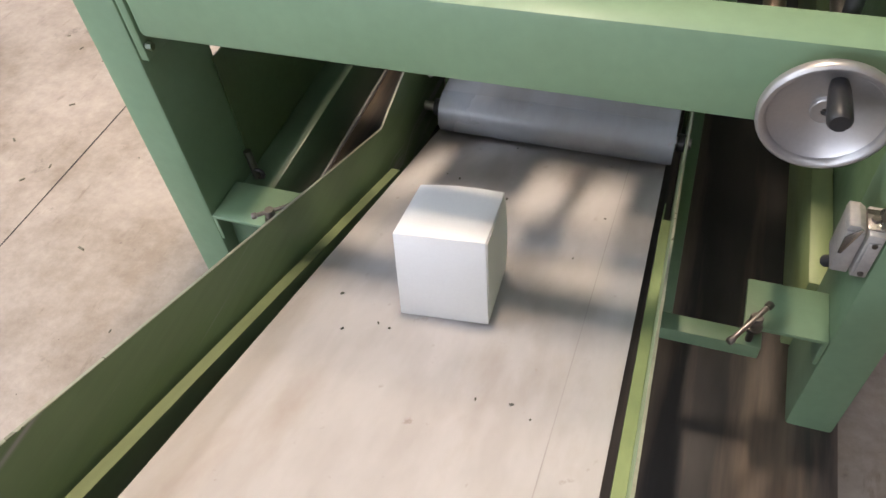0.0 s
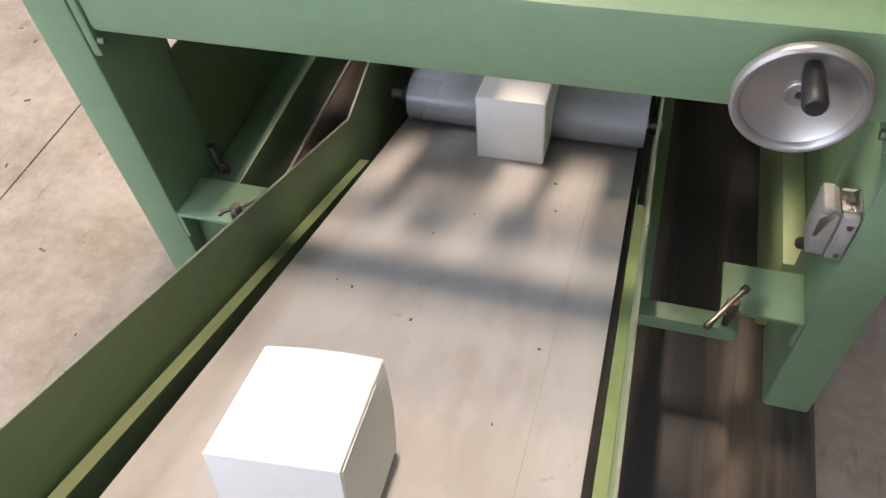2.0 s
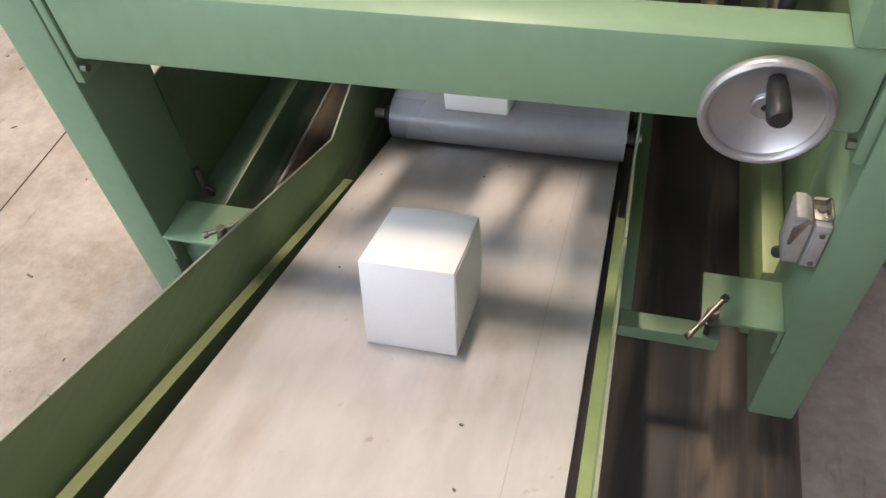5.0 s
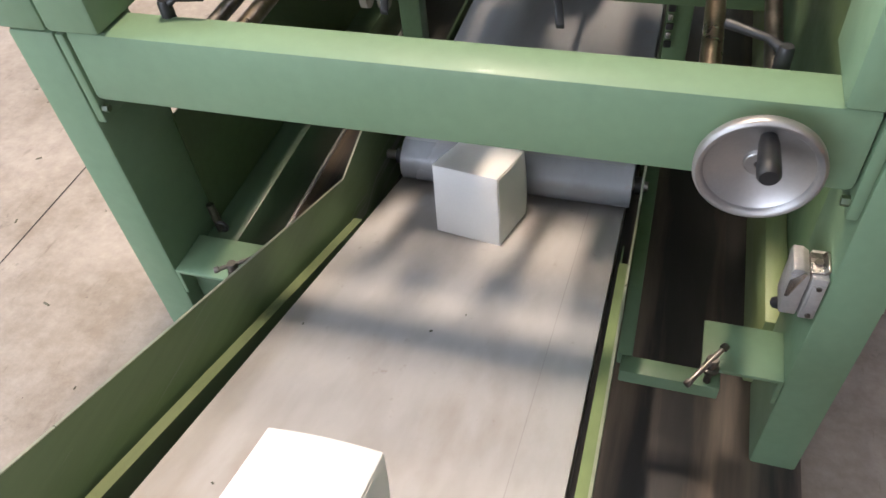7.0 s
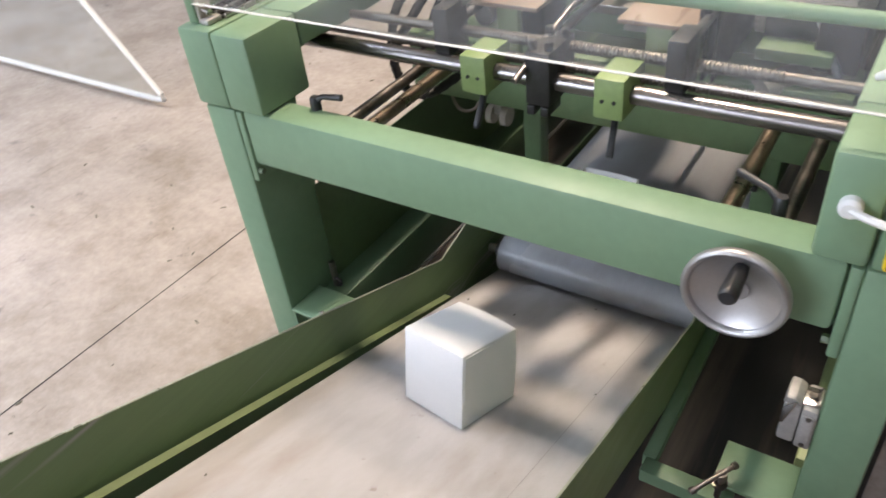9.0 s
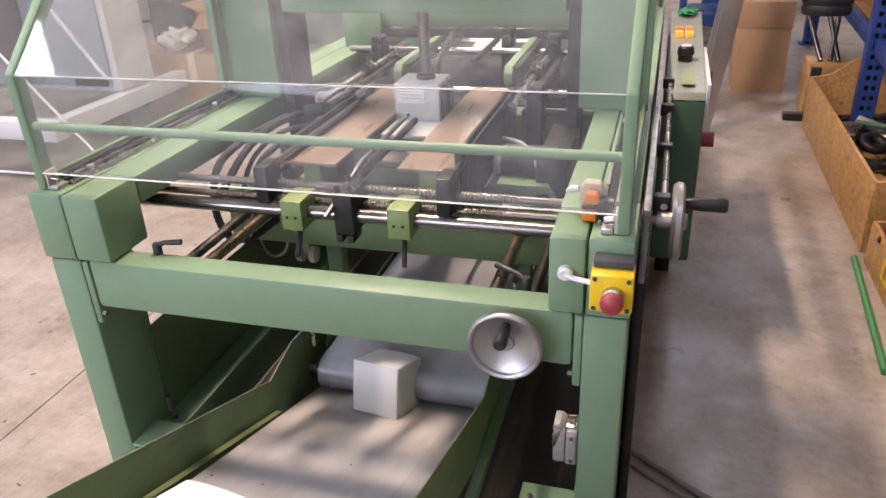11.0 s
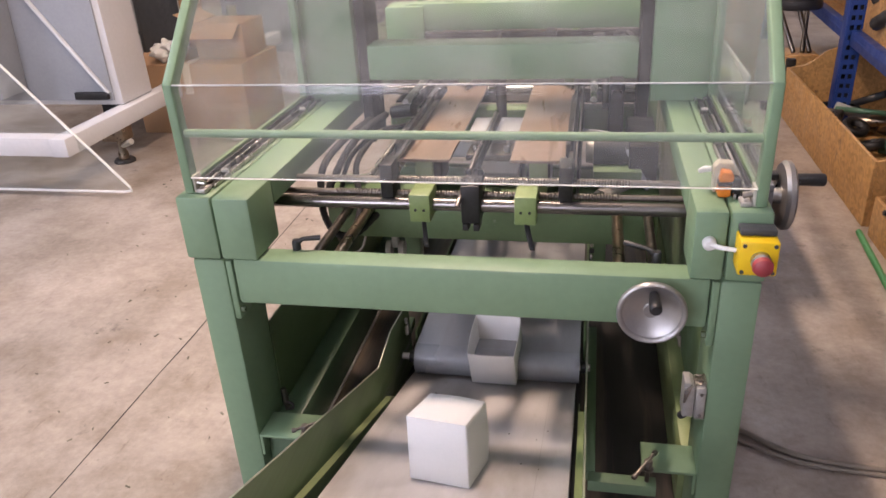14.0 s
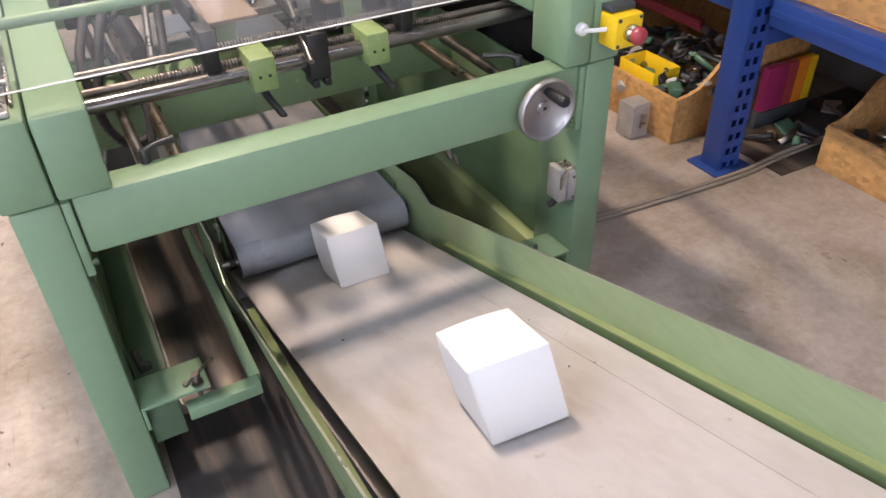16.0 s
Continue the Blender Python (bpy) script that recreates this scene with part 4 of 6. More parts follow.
def carton_box(rack, name="carton_box"):
    """An open white box pushed askew by rack, its open side up, origin at its middle: width x, depth y, height z."""
    e = thing(name, (0, 0, 0), "small plain white folded carton box with one open side", "box", "cartons on the belt")
    t, w, d, h = 0.0012, BW / 2, BD / 2, BH / 2
    walls = {"front_wall": (-w, w, -d, -d + t, -h, h), "back_wall": (-w, w, d - t, d, -h, h), "side_wall": (-w, -w + t, -d + t, d - t, -h, h),
             "side_wall.001": (w - t, w, -d + t, d - t, -h, h), "bottom": (-w + t, w - t, -d + t, d - t, -h, -h + t)}
    for k, v in walls.items():
        bm = bm_box(*v, 0.0004)
        if k != "bottom":
            bmesh.ops.subdivide_edges(bm, edges=[q for q in bm.edges if q.calc_length() > 0.05], cuts=5, use_grid_fill=True)
            for q in bm.verts:
                up = (q.co.z + h) / BH
                if "side" in k:
                    q.co.x += math.copysign(0.0035, q.co.x) * up * math.cos(q.co.y / d * 1.5)
                else:
                    q.co.y += math.copysign(0.0035, q.co.y) * up * math.cos(q.co.x / w * 1.5)
        for q in bm.verts:
            q.co.x += rack * q.co.y
        part(k.split(".")[0], bm, CARTON, e, local=True)
    for s in (-1, 1):
        fl = bm_prism([(-d + 0.004, -h + 0.004), (-d + 0.004, h - 0.03), (d * 0.35, -h + 0.004)], s * w, s * (w + 0.0011), "x")
        for q in fl.verts:
            q.co.x += rack * q.co.y
        part("glue_flap", fl, CARTON, e, local=True)
    return e


boxes = [carton_box(rack) for rack in (0.045, 0.025, 0.13, 0.10, 0.05)]

# ---- rear of the forming machine, seen through the guard ----
part("rear_gate", bm_box(-0.40, 0.46, 1.35, 1.42, 0.890, 0.982, 0.006), GREEN, machine)
part("gate_post", bm_box(-0.47, -0.335, 1.34, 1.46, 0.824, 0.975, 0.006), GREEN, machine)
part("gate_post", bm_box(0.40, 0.47, 1.34, 1.46, 0.824, 0.975, 0.006), GREEN, machine)
part("gate_cover", bm_box(-0.33, 0.39, 1.32, 1.349, 0.862, 0.889, 0.003), BLACKENED, machine)
for y, z, r, m in ((1.22, 0.845, 0.010, STEEL), (1.28, 0.83, 0.012, WORNSTEEL), (1.62, 0.86, 0.012, STEEL), (1.85, 0.84, 0.012, WORNSTEEL), (1.02, 0.775, 0.010, STEEL)):
    part("cross_rod", bm_tube([(-0.40, y, z), (0.40, y, z)], r, 12), m, machine)
for x in (-0.135, 0.175):
    arm = part("feed_arm", bm_prism([(0.93, 0.815), (0.915, 0.83), (0.915, 0.85), (0.93, 0.868), (1.95, 0.868), (1.95, 0.80), (1.0, 0.80)], x - 0.012, x + 0.012, "x", 0.003), GREEN, machine)
    part("feed_belt", bm_box(x + 0.013, x + 0.030, 0.93, 1.95, 0.858, 0.866, 0.002), BLACKENED, arm)
# blackened to put the dark of the rear zone into these plates
part("table_plate", bm_box(0.205, 0.400, 0.97, 1.33, 0.770, 0.776, 0.002), BLACKENED, machine)
part("table_plate", bm_box(-0.40, -0.16, 0.97, 1.33, 0.770, 0.776, 0.002), BLACKENED, machine)
for x, y in ((0.255, 1.2), (-0.27, 1.15), (0.30, 0.62), (0.10, 1.3)):
    hold = part("holder", bm_box(x - 0.018, x + 0.018, y - 0.03, y + 0.03, 0.74, 0.90, 0.004), BLACKENED, machine)
    part("holder_knob", bm_lathe([(0, 0.016), (0.012, 0.016), (0.014, 0.004), (0.012, 0), (0, 0)], 12, turned((x, y - 0.03, 0.87), (x, y - 1, 0.87))), BLACK, hold)
motor = part("drive_motor", bm_tube([(0.25, 0.50, 0.757), (0.37, 0.50, 0.757)], 0.038, 24), DARKGREY, machine)
part("motor_cap", bm_tube([(0.249, 0.50, 0.757), (0.232, 0.50, 0.757)], 0.028, 20), CAST, motor)
part("motor_bracket", bm_box(0.25, 0.36, 0.42, 0.50, 0.715, 0.735, 0.003), OLIVE, machine)
part("air_cylinder", bm_tube([(0.27, 0.40, 0.675), (0.36, 0.52, 0.69)], 0.022, 16), CAST, machine)
part("air_cylinder", bm_tube([(-0.27, 0.48, 0.70), (-0.27, 0.70, 0.70)], 0.020, 16), BLACKENED, machine)
part("air_hose", bm_tube(smooth_path([(0.22, 0.62, 0.77), (0.30, 0.50, 0.79), (0.36, 0.44, 0.72), (0.38, 0.46, 0.66)]), 0.006, 8), GREYMETAL, machine)
part("air_hose", bm_tube(smooth_path([(-0.24, 0.62, 0.78), (-0.28, 0.50, 0.80), (-0.35, 0.46, 0.74), (-0.37, 0.40, 0.64)]), 0.006, 8), RUBBER, machine)
for k in range(16):
    part("chain_link", bm_box(0.248 + 0.002 * (k % 2), 0.262 - 0.002 * (k % 2), 0.60, 0.606, 0.36 + 0.018 * k, 0.374 + 0.018 * k, 0.003), STEEL if k % 2 else BLACKENED, machine)
part("hose_loop", bm_tube(smooth_path([(-0.462, 0.62, 0.52), (-0.466, 0.63, 0.43), (-0.445, 0.634, 0.388), (-0.405, 0.64, 0.40), (-0.385, 0.64, 0.46), (-0.37, 0.64, 0.56)]), 0.0042, 8), CABLE, machine)
for x in (-0.245, 0.270):
    part("yellow_green_post", bm_box(x - 0.022, x + 0.022, 0.62, 0.66, 0.22, 0.62, 0.003), OLIVE, machine)
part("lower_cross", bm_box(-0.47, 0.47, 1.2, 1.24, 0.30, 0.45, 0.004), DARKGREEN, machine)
for x in (-0.045, 0.04):
    part("box_rail", bm_box(x - 0.006, x + 0.006, 0.74, 1.9, 0.4505, 0.462, 0.001), BLACKENED, machine)
part("deck_plate", bm_box(-0.40, 0.40, 1.13, 2.2, 0.70, 0.706, 0.001), BLACKENED, machine)
# second guard over the rear
rear_guard = thing("rear_guard", (0, 1.6, 0.83), "clear acrylic rear guard in a green tube frame", "guard")
for s in (-1, 1):
    part("side_frame", bm_tube([(s * 0.534, 0.87, 1.275), (s * 0.534, 1.9, 1.30), (s * 0.534, 2.2, 0.83)], 0.011, 8), GREEN, rear_guard)
    part("side_pane", bm_prism([(0.87, 0.832), (0.87, 1.27), (1.9, 1.295), (2.19, 0.832)], s * 0.534 - 0.002, s * 0.534 + 0.002, "x"), ACRYLIC, rear_guard).visible_shadow = False
part("top_pane", bm_prism([(0.87, 1.294), (0.87, 1.298), (1.9, 1.306), (1.9, 1.302)], -0.525, 0.525, "x"), ACRYLIC, rear_guard).visible_shadow = False

blank = thing("carton_blank", (0, 1.62, 0.806), "flat die-cut carton blank with pale kraft back", "carton")
part("sheet", bm_prism([(-0.06, -0.19), (0.06, -0.19), (0.06, -0.07), (0.20, -0.07), (0.20, 0.06), (0.06, 0.06), (0.06, 0.19), (-0.06, 0.19), (-0.06, 0.06), (-0.20, 0.06), (-0.20, -0.07), (-0.06, -0.07)], 0.0, 0.0015, "z"), CARTON, blank, local=True)

# ---- right side of the machine ----
GALV = material("dull_galvanised_plate", (0.30, 0.31, 0.33), 0.42, 0.6, vary=0.3, scale=22, grain=90, bump=0.05, spots=((0.08, 0.08, 0.08), 0.42, 30))
part("side_skirt", bm_box(0.556, 0.574, 0.155, 1.09, 0.03, 0.69, 0.003), BLACKENED, machine)
part("side_plate", bm_box(0.560, 0.571, 0.10, 1.9, 0.70, 0.834, 0.002), GALV, machine, "dull galvanised side plate")
part("pull_rod", bm_tube([(0.592, 0.20, 0.80), (0.592, 1.08, 0.80)], 0.006, 10), STEEL, machine)
for y in (0.22, 0.50, 0.80, 1.06):
    part("rod_clip", bm_box(0.5725, 0.602, y - 0.012, y + 0.012, 0.788, 0.815, 0.002), BLACK, machine)
SWX, SWY, SWZ = 0.612, 0.200, 0.775
side_wheel = part("side_hand_wheel", bm_lathe([(0, 0.02), (0.014, 0.02), (0.016, 0.004), (0.052, 0.0), (0.056, 0.010), (0.061, 0.013), (0.067, 0.009), (0.068, 0), (0.062, -0.007), (0.016, -0.006), (0.014, -0.03), (0, -0.03)], 48, turned((SWX, SWY, SWZ), (2, SWY, SWZ))), ALU, machine, "polished aluminium hand wheel with long black handle")
part("handle", bm_lathe([(0, 0.078), (0.011, 0.078), (0.0132, 0.074), (0.0125, 0.03), (0.010, 0.010), (0.008, 0), (0, 0)], 18, turned((SWX + 0.010, SWY + 0.055, SWZ + 0.012), (2, SWY + 0.055, SWZ + 0.012))), BLACK, side_wheel)
part("wheel_shaft", bm_tube([(0.556, SWY, SWZ), (SWX - 0.02, SWY, SWZ)], 0.009, 12), BROWNSTEEL, side_wheel)

PANELGREEN = material("grey_green_panel", (0.20, 0.23, 0.19), 0.42, vary=0.12, scale=8, spots=((0.42, 0.42, 0.36), 0.36, 18))
LITBUTTON = glow("lit_orange_button", (1.0, 0.36, 0.03), 0.7)
cabinet = thing("control_cabinet", (0.635, 1.5, 0.25), "dark green control cabinet with sloped panel, knob and buttons", "cabinet")
part("body", bm_box(0.577, 0.690, 1.10, 2.05, 0.25, 0.742, 0.006), CABGREEN, cabinet)
part("panel", bm_prism([(1.10, 0.743), (2.05, 0.743), (2.05, 0.83), (1.12, 0.762)], 0.580, 0.690, "x", 0.003), PANELGREEN, cabinet, "worn grey-green operating panel")
part("panel_edge", bm_box(0.6905, 0.700, 1.10, 1.60, 0.70, 0.79, 0.002), WHITEMETAL, cabinet)
knob = part("selector_knob", bm_lathe([(0, 0.045), (0.018, 0.045), (0.024, 0.040), (0.026, 0.02), (0.022, 0.018), (0.022, 0), (0, 0)], 20, Matrix.Translation((0.632, 1.42, 0.784))), BLACK, cabinet)
part("knob_cap", bm_lathe([(0, 0.002), (0.015, 0.002), (0.016, 0), (0, 0)], 16, Matrix.Translation((0.632, 1.42, 0.829))), WHITEPLASTIC, knob)
part("scale_plate", bm_box(0.622, 0.660, 1.16, 1.64, 0.7735, 0.7745, 0.0003), PALEGREEN, cabinet)
for x, y in ((0.612, 1.70), (0.645, 1.70), (0.612, 1.78), (0.645, 1.78)):
    part("push_button", bm_box(x - 0.013, x + 0.013, y - 0.016, y + 0.016, 0.803, 0.822, 0.003), LITBUTTON if y < 1.75 else ORANGE, cabinet)
for y, z in ((1.15, 0.62), (1.55, 0.70)):
    part("red_button", bm_tube([(0.6905, y, z), (0.725, y, z)], 0.022, 16), RED, cabinet)
part("leg", bm_box(0.60, 0.65, 1.5, 1.56, 0.0, 0.249, 0.003), BLACKENED, cabinet)
part("leg", bm_box(0.60, 0.65, 1.9, 1.96, 0.0, 0.249, 0.003), BLACKENED, cabinet)

cloth = bmesh.new()
bmesh.ops.create_icosphere(cloth, subdivisions=4, radius=1)
for q in cloth.verts:
    q.co *= 1 + 0.5 * noise.noise(q.co * 2.1)
    q.co.x, q.co.y, q.co.z = 0.64 + q.co.x * 0.032, 2.0 + q.co.y * 0.045, 0.838 + max(q.co.z, -0.4) * 0.014
single("green_cloth", cloth, material("green_rag", (0.02, 0.22, 0.08), 0.85, vary=0.2, scale=30), (0.64, 2.0, 0.833), "crumpled green rag on the cabinet panel", "rag")

cable_path = [(0.50, 0.62, 0.20), (0.53, 0.54, 0.014), (0.607, 0.471, 0.0085), (0.67, 0.426, 0.0085), (0.747, 0.371, 0.0085), (0.841, 0.337, 0.0085), (1.04, 0.320, 0.0085), (1.38, 0.302, 0.0085), (1.62, 0.32, 0.0085), (2.02, 0.32, 0.0085), (2.6, 0.32, 0.0085)]
thin_path = [(0.50, 0.58, 0.20), (0.53, 0.49, 0.014), (0.602, 0.427, 0.0065), (0.672, 0.381, 0.0065), (0.747, 0.343, 0.0065), (0.817, 0.323, 0.0065), (0.90, 0.313, 0.0065), (1.04, 0.304, 0.0065), (1.38, 0.286, 0.0065), (1.62, 0.304, 0.0065), (2.02, 0.304, 0.0065), (2.6, 0.304, 0.0065)]
single("floor_cable", bm_tube(smooth_path(thin_path, 8), 0.0060, 10), CABLE, (1.0, 0.31, 0), "thin beige cable lying along a thicker one", "cable")
single("floor_cable", bm_tube(smooth_path(cable_path, 8), 0.0080, 10), CABLE, (1.0, 0.33, 0), "thick beige cable lying across the floor", "cable")

# ---- racking and bins along the aisle ----
def rack_upright(x, y, height):
    e = thing("rack_upright", (x, y, 0), "blue perforated steel rack upright on a foot plate", "rack", "rack uprights")
    bm = bmesh.new()
    for a in ((x - 0.045, x - 0.040), (x + 0.040, x + 0.045)):
        bm_box(*a, y - 0.03, y + 0.045, 0.008, height, 0.001, bm)
    part("web", bm, BLUE, e)
    # perforated face: cross strips and edge strips leave the slots open
    face = bmesh.new()
    for a in ((x - 0.0395, x - 0.026), (x - 0.006, x + 0.006), (x + 0.026, x + 0.0395)):
        bm_box(*a, y - 0.030, y - 0.026, 0.008, height, 0, face)
    z = 0.03
    while z < min(height, 0.75):
        bm_box(x - 0.0395, x + 0.0395, y - 0.0299, y - 0.0262, z, z + 0.026, 0, face)
        z += 0.05
    bm_box(x - 0.0395, x + 0.0395, y - 0.0299, y - 0.0262, min(height, 0.75), height, 0, face)
    part("slotted_face", face, BLUE, e)
    # added dark sheet behind the face, as the shade inside the slots
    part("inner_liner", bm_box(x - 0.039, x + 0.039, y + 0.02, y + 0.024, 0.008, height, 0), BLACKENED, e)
    part("foot_plate", bm_box(x - 0.075, x + 0.075, y - 0.06, y + 0.075, 0.0, 0.008, 0.001), BLUE, e)
    return e


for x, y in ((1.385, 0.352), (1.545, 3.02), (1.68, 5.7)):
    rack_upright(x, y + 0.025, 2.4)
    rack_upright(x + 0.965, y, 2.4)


SKEW = 0.05


def face_x(y):
    """The rack stands a little askew to the machine."""
    return 1.392 + SKEW * (y - 0.3)


def rack_beam(y0, y1, z, back=0.0):
    x0, x1 = face_x(y0) + back, face_x(y1) + back
    outline = [(x0, y0), (x0 + 0.045, y0), (x1 + 0.045, y1), (x1, y1)]
    bm = bm_prism(outline, z, z + 0.078, "z", 0.004)
    bm_prism([(a - 0.002 if k in (0, 3) else a - 0.03, b) for k, (a, b) in enumerate(outline)], z + 0.028, z + 0.050, "z", 0.001, bm)
    return single("rack_beam", bm, BLUE, (x0, (y0 + y1) / 2, z), "blue steel rack beam with a stepped face", "rack beam", "rack beams")


for y0, y1 in ((-2.3, 0.330), (0.43, 3.0), (3.10, 5.65)):
    for z in (0.482, 1.22):
        rack_beam(y0, y1, z)
        rack_beam(y0, y1, z, 0.95)
        board = bm_prism([(face_x(y0) + 0.046, y0), (face_x(y0) + 0.949, y0), (face_x(y1) + 0.949, y1), (face_x(y1) + 0.046, y1)], z + 0.062, z + 0.079, "z")
        single("shelf_board", board, OSB, (1.9, (y0 + y1) / 2, z + 0.062), "strand board shelf on the rack beams", "shelf", "shelf boards")


def bin_box(x0, x1, y0, y1, z, low, high, labels=()):
    """A strand board picking bin: low front towards the aisle, ends that sweep up to a high back."""
    e = thing("picking_bin", ((x0 + x1) / 2, (y0 + y1) / 2, z), "greasy strand board picking bin with swept ends, full of machine parts", "bin", "picking bins")
    t = 0.015
    part("front_board", bm_box(x0, x0 + t, y0, y1, z, z + low, 0.002), OSB, e)
    part("back_board", bm_box(x1 - t, x1, y0, y1, z, z + high, 0.002), OSB, e)
    part("base_board", bm_box(x0 + t, x1 - t, y0 + t, y1 - t, z, z + t, 0.001), OSB, e)
    w = x1 - x0
    sweep = [(x0 + t, z), (x0 + t, z + low), (x0 + t + 0.06 * w, z + low * 1.02), (x0 + 0.16 * w, z + low + (high - low) * 0.12), (x0 + 0.24 * w, z + low + (high - low) * 0.4), (x0 + 0.33 * w, z + low + (high - low) * 0.8), (x0 + 0.45 * w, z + high), (x1 - t, z + high), (x1 - t, z)]
    for y in (y0, y1 - t):
        part("end_board", bm_prism(sweep, y, y + t), OSB, e)
    for y, w2 in labels:
        part("yellow_label", bm_box(x0 - 0.0012, x0, y, y + w2, z + low * 0.30, z + low * 0.75, 0), YELLOW, e)
        part("label_mark", bm_box(x0 - 0.0022, x0 - 0.0014, y + w2 * 0.3, y + w2 * 0.42, z + low * 0.40, z + low * 0.66, 0), DARKGREY, e)
        part("label_mark", bm_box(x0 - 0.0022, x0 - 0.0014, y + w2 * 0.55, y + w2 * 0.64, z + low * 0.40, z + low * 0.66, 0), DARKGREY, e)
    return e


bin_box(1.335, 1.95, 0.565, 1.72, 0.0, 0.165, 0.30, ((1.26, 0.09), (1.42, 0.08)))
bin_box(1.335, 1.95, 1.80, 3.40, 0.0, 0.28, 0.40)
bin_box(1.640, 2.20, -0.75, 0.215, 0.0, 0.15, 0.28)
bin_box(1.47, 2.1, 0.50, 1.40, 0.562, 0.20, 0.34)
bin_box(1.51, 2.1, 1.45, 2.25, 0.562, 0.20, 0.34)
bin_box(1.56, 2.1, 2.30, 2.95, 0.562, 0.20, 0.34)
bin_box(1.43, 2.1, -0.10, 0.28, 0.562, 0.16, 0.30)
bin_box(1.42, 2.1, -0.55, -0.13, 0.562, 0.16, 0.30)
bin_box(1.68, 2.1, 3.40, 5.0, 0.562, 0.22, 0.34)

PART_COLORS = (BLACKENED, WORNSTEEL, BROWNSTEEL, CAST, DARKGREY, CABGREEN, BLACK)


def scrap(x0, x1, y0, y1, z0, z1, count, seed, size=(0.02, 0.08)):
    """Loose machine parts heaped in a bin: blocks, bars and collars, each a thing."""
    rnd = random.Random(seed)
    for _ in range(count):
        m = rnd.choice(PART_COLORS)
        a, b, c = (rnd.uniform(*size) for _ in range(3))
        x, y = rnd.uniform(x0, x1), rnd.uniform(y0, y1)
        z = z0 + (z1 - z0) * rnd.random()
        kind = rnd.random()
        if kind < 0.4:
            bm = bm_box(-a / 2, a / 2, -b / 2, b / 2, -c / 4, c / 4, 0.004)
        elif kind < 0.75:
            bm = bm_tube([(0, -b * 1.4, 0), (0, b * 1.4, 0)], a * 0.18 + 0.004, 10)
        else:
            bm = bm_lathe([(a * 0.25, -c / 5), (a * 0.5, -c / 5), (a * 0.52, 0), (a * 0.5, c / 5), (a * 0.25, c / 5), (a * 0.25, -c / 5)], 16)
        me = bpy.data.meshes.new("machine_part")
        bm.to_mesh(me)
        bm.free()
        me.materials.append(m)
        ob = new("machine_part", me)
        ob.matrix_world = pose(x, y, z, rnd.uniform(-35, 35), rnd.uniform(-35, 35), rnd.uniform(0, 180))
        tagged(ob, "loose oily steel machine part lying in a bin", "machine part", "parts in the bins")


scrap(1.37, 1.85, 0.62, 1.68, 0.03, 0.17, 70, 1, (0.03, 0.09))
scrap(1.45, 1.85, 1.95, 3.3, 0.05, 0.17, 34, 2, (0.04, 0.13))
scrap(1.68, 2.1, -0.7, 0.16, 0.03, 0.15, 40, 3, (0.03, 0.10))
scrap(1.58, 2.0, 0.55, 2.9, 0.66, 0.80, 60, 4, (0.05, 0.16))
scrap(1.52, 2.0, -0.5, 0.22, 0.62, 0.74, 25, 5, (0.05, 0.12))


def open_tray(x0, x1, y0, y1, z0, z1, mat, label):
    e = thing("parts_tray", ((x0 + x1) / 2, (y0 + y1) / 2, z0), label, "tray", "trays in the bins")
    t = 0.004
    part("base", bm_box(x0, x1, y0, y1, z0, z0 + t, 0), mat, e)
    for a in ((x0, x0 + t, y0, y1), (x1 - t, x1, y0, y1), (x0 + t, x1 - t, y0, y0 + t), (x0 + t, x1 - t, y1 - t, y1)):
        part("wall", bm_box(*a, z0, z1, 0.001), mat, e)


# dark sheet added for the rack's shade, along with floor dirt
single("floor_sheet", bm_box(1.50, 2.24, 0.225, 0.555, 0.0005, 0.004, 0), SHEET, (1.85, 0.4, 0), "dark sheet for painted shade and dirt on the floor under the rack", "sheet", kind="structure")
scrap(1.56, 2.15, 0.25, 0.46, 0.012, 0.02, 26, 31, (0.02, 0.07))

open_tray(1.37, 1.49, 0.72, 0.90, 0.09, 0.195, YELLOW, "small yellow plastic parts tray")
open_tray(1.37, 1.62, 0.93, 1.28, 0.09, 0.185, BLACK, "black plastic parts tray in a bin")
open_tray(1.36, 1.66, 1.31, 1.66, 0.10, 0.21, RED, "red plastic parts tray in a bin")
scrap(1.39, 1.60, 0.95, 1.26, 0.12, 0.20, 26, 21, (0.015, 0.05))
scrap(1.39, 1.64, 1.34, 1.63, 0.12, 0.21, 26, 22, (0.02, 0.06))
scrap(1.37, 1.60, 0.585, 0.72, 0.10, 0.20, 34, 23, (0.015, 0.045))
scrap(1.52, 1.75, 0.60, 0.92, 0.12, 0.24, 40, 24, (0.02, 0.06))
for y, tilt in ((1.40, 6), (1.56, -5)):
    green = single("steel_sheet", bm_box(-0.004, 0.004, -0.055, 0.055, 0.0, 0.21, 0.003), CABGREEN, (0, 0, 0), "dark green metal plate standing in a bin", "plate", "plates in the bin")
    green.matrix_world = pose(1.74, y, 0.12, 0, tilt, 12)
single("red_bar", bm_box(1.70, 1.73, 0.86, 1.26, 0.235, 0.275, 0.006), RED, (1.72, 1.06, 0.235), "dark red painted bar lying on the parts", "bar")
single("yellow_jerrycan", bm_box(1.95, 2.12, 0.02, 0.27, 0.16, 0.36, 0.03), YELLOW, (2.03, 0.15, 0), "yellow plastic can under the rack", "can")
FOLDERMAG = material("magenta_card", (0.30, 0.02, 0.09), 0.5)
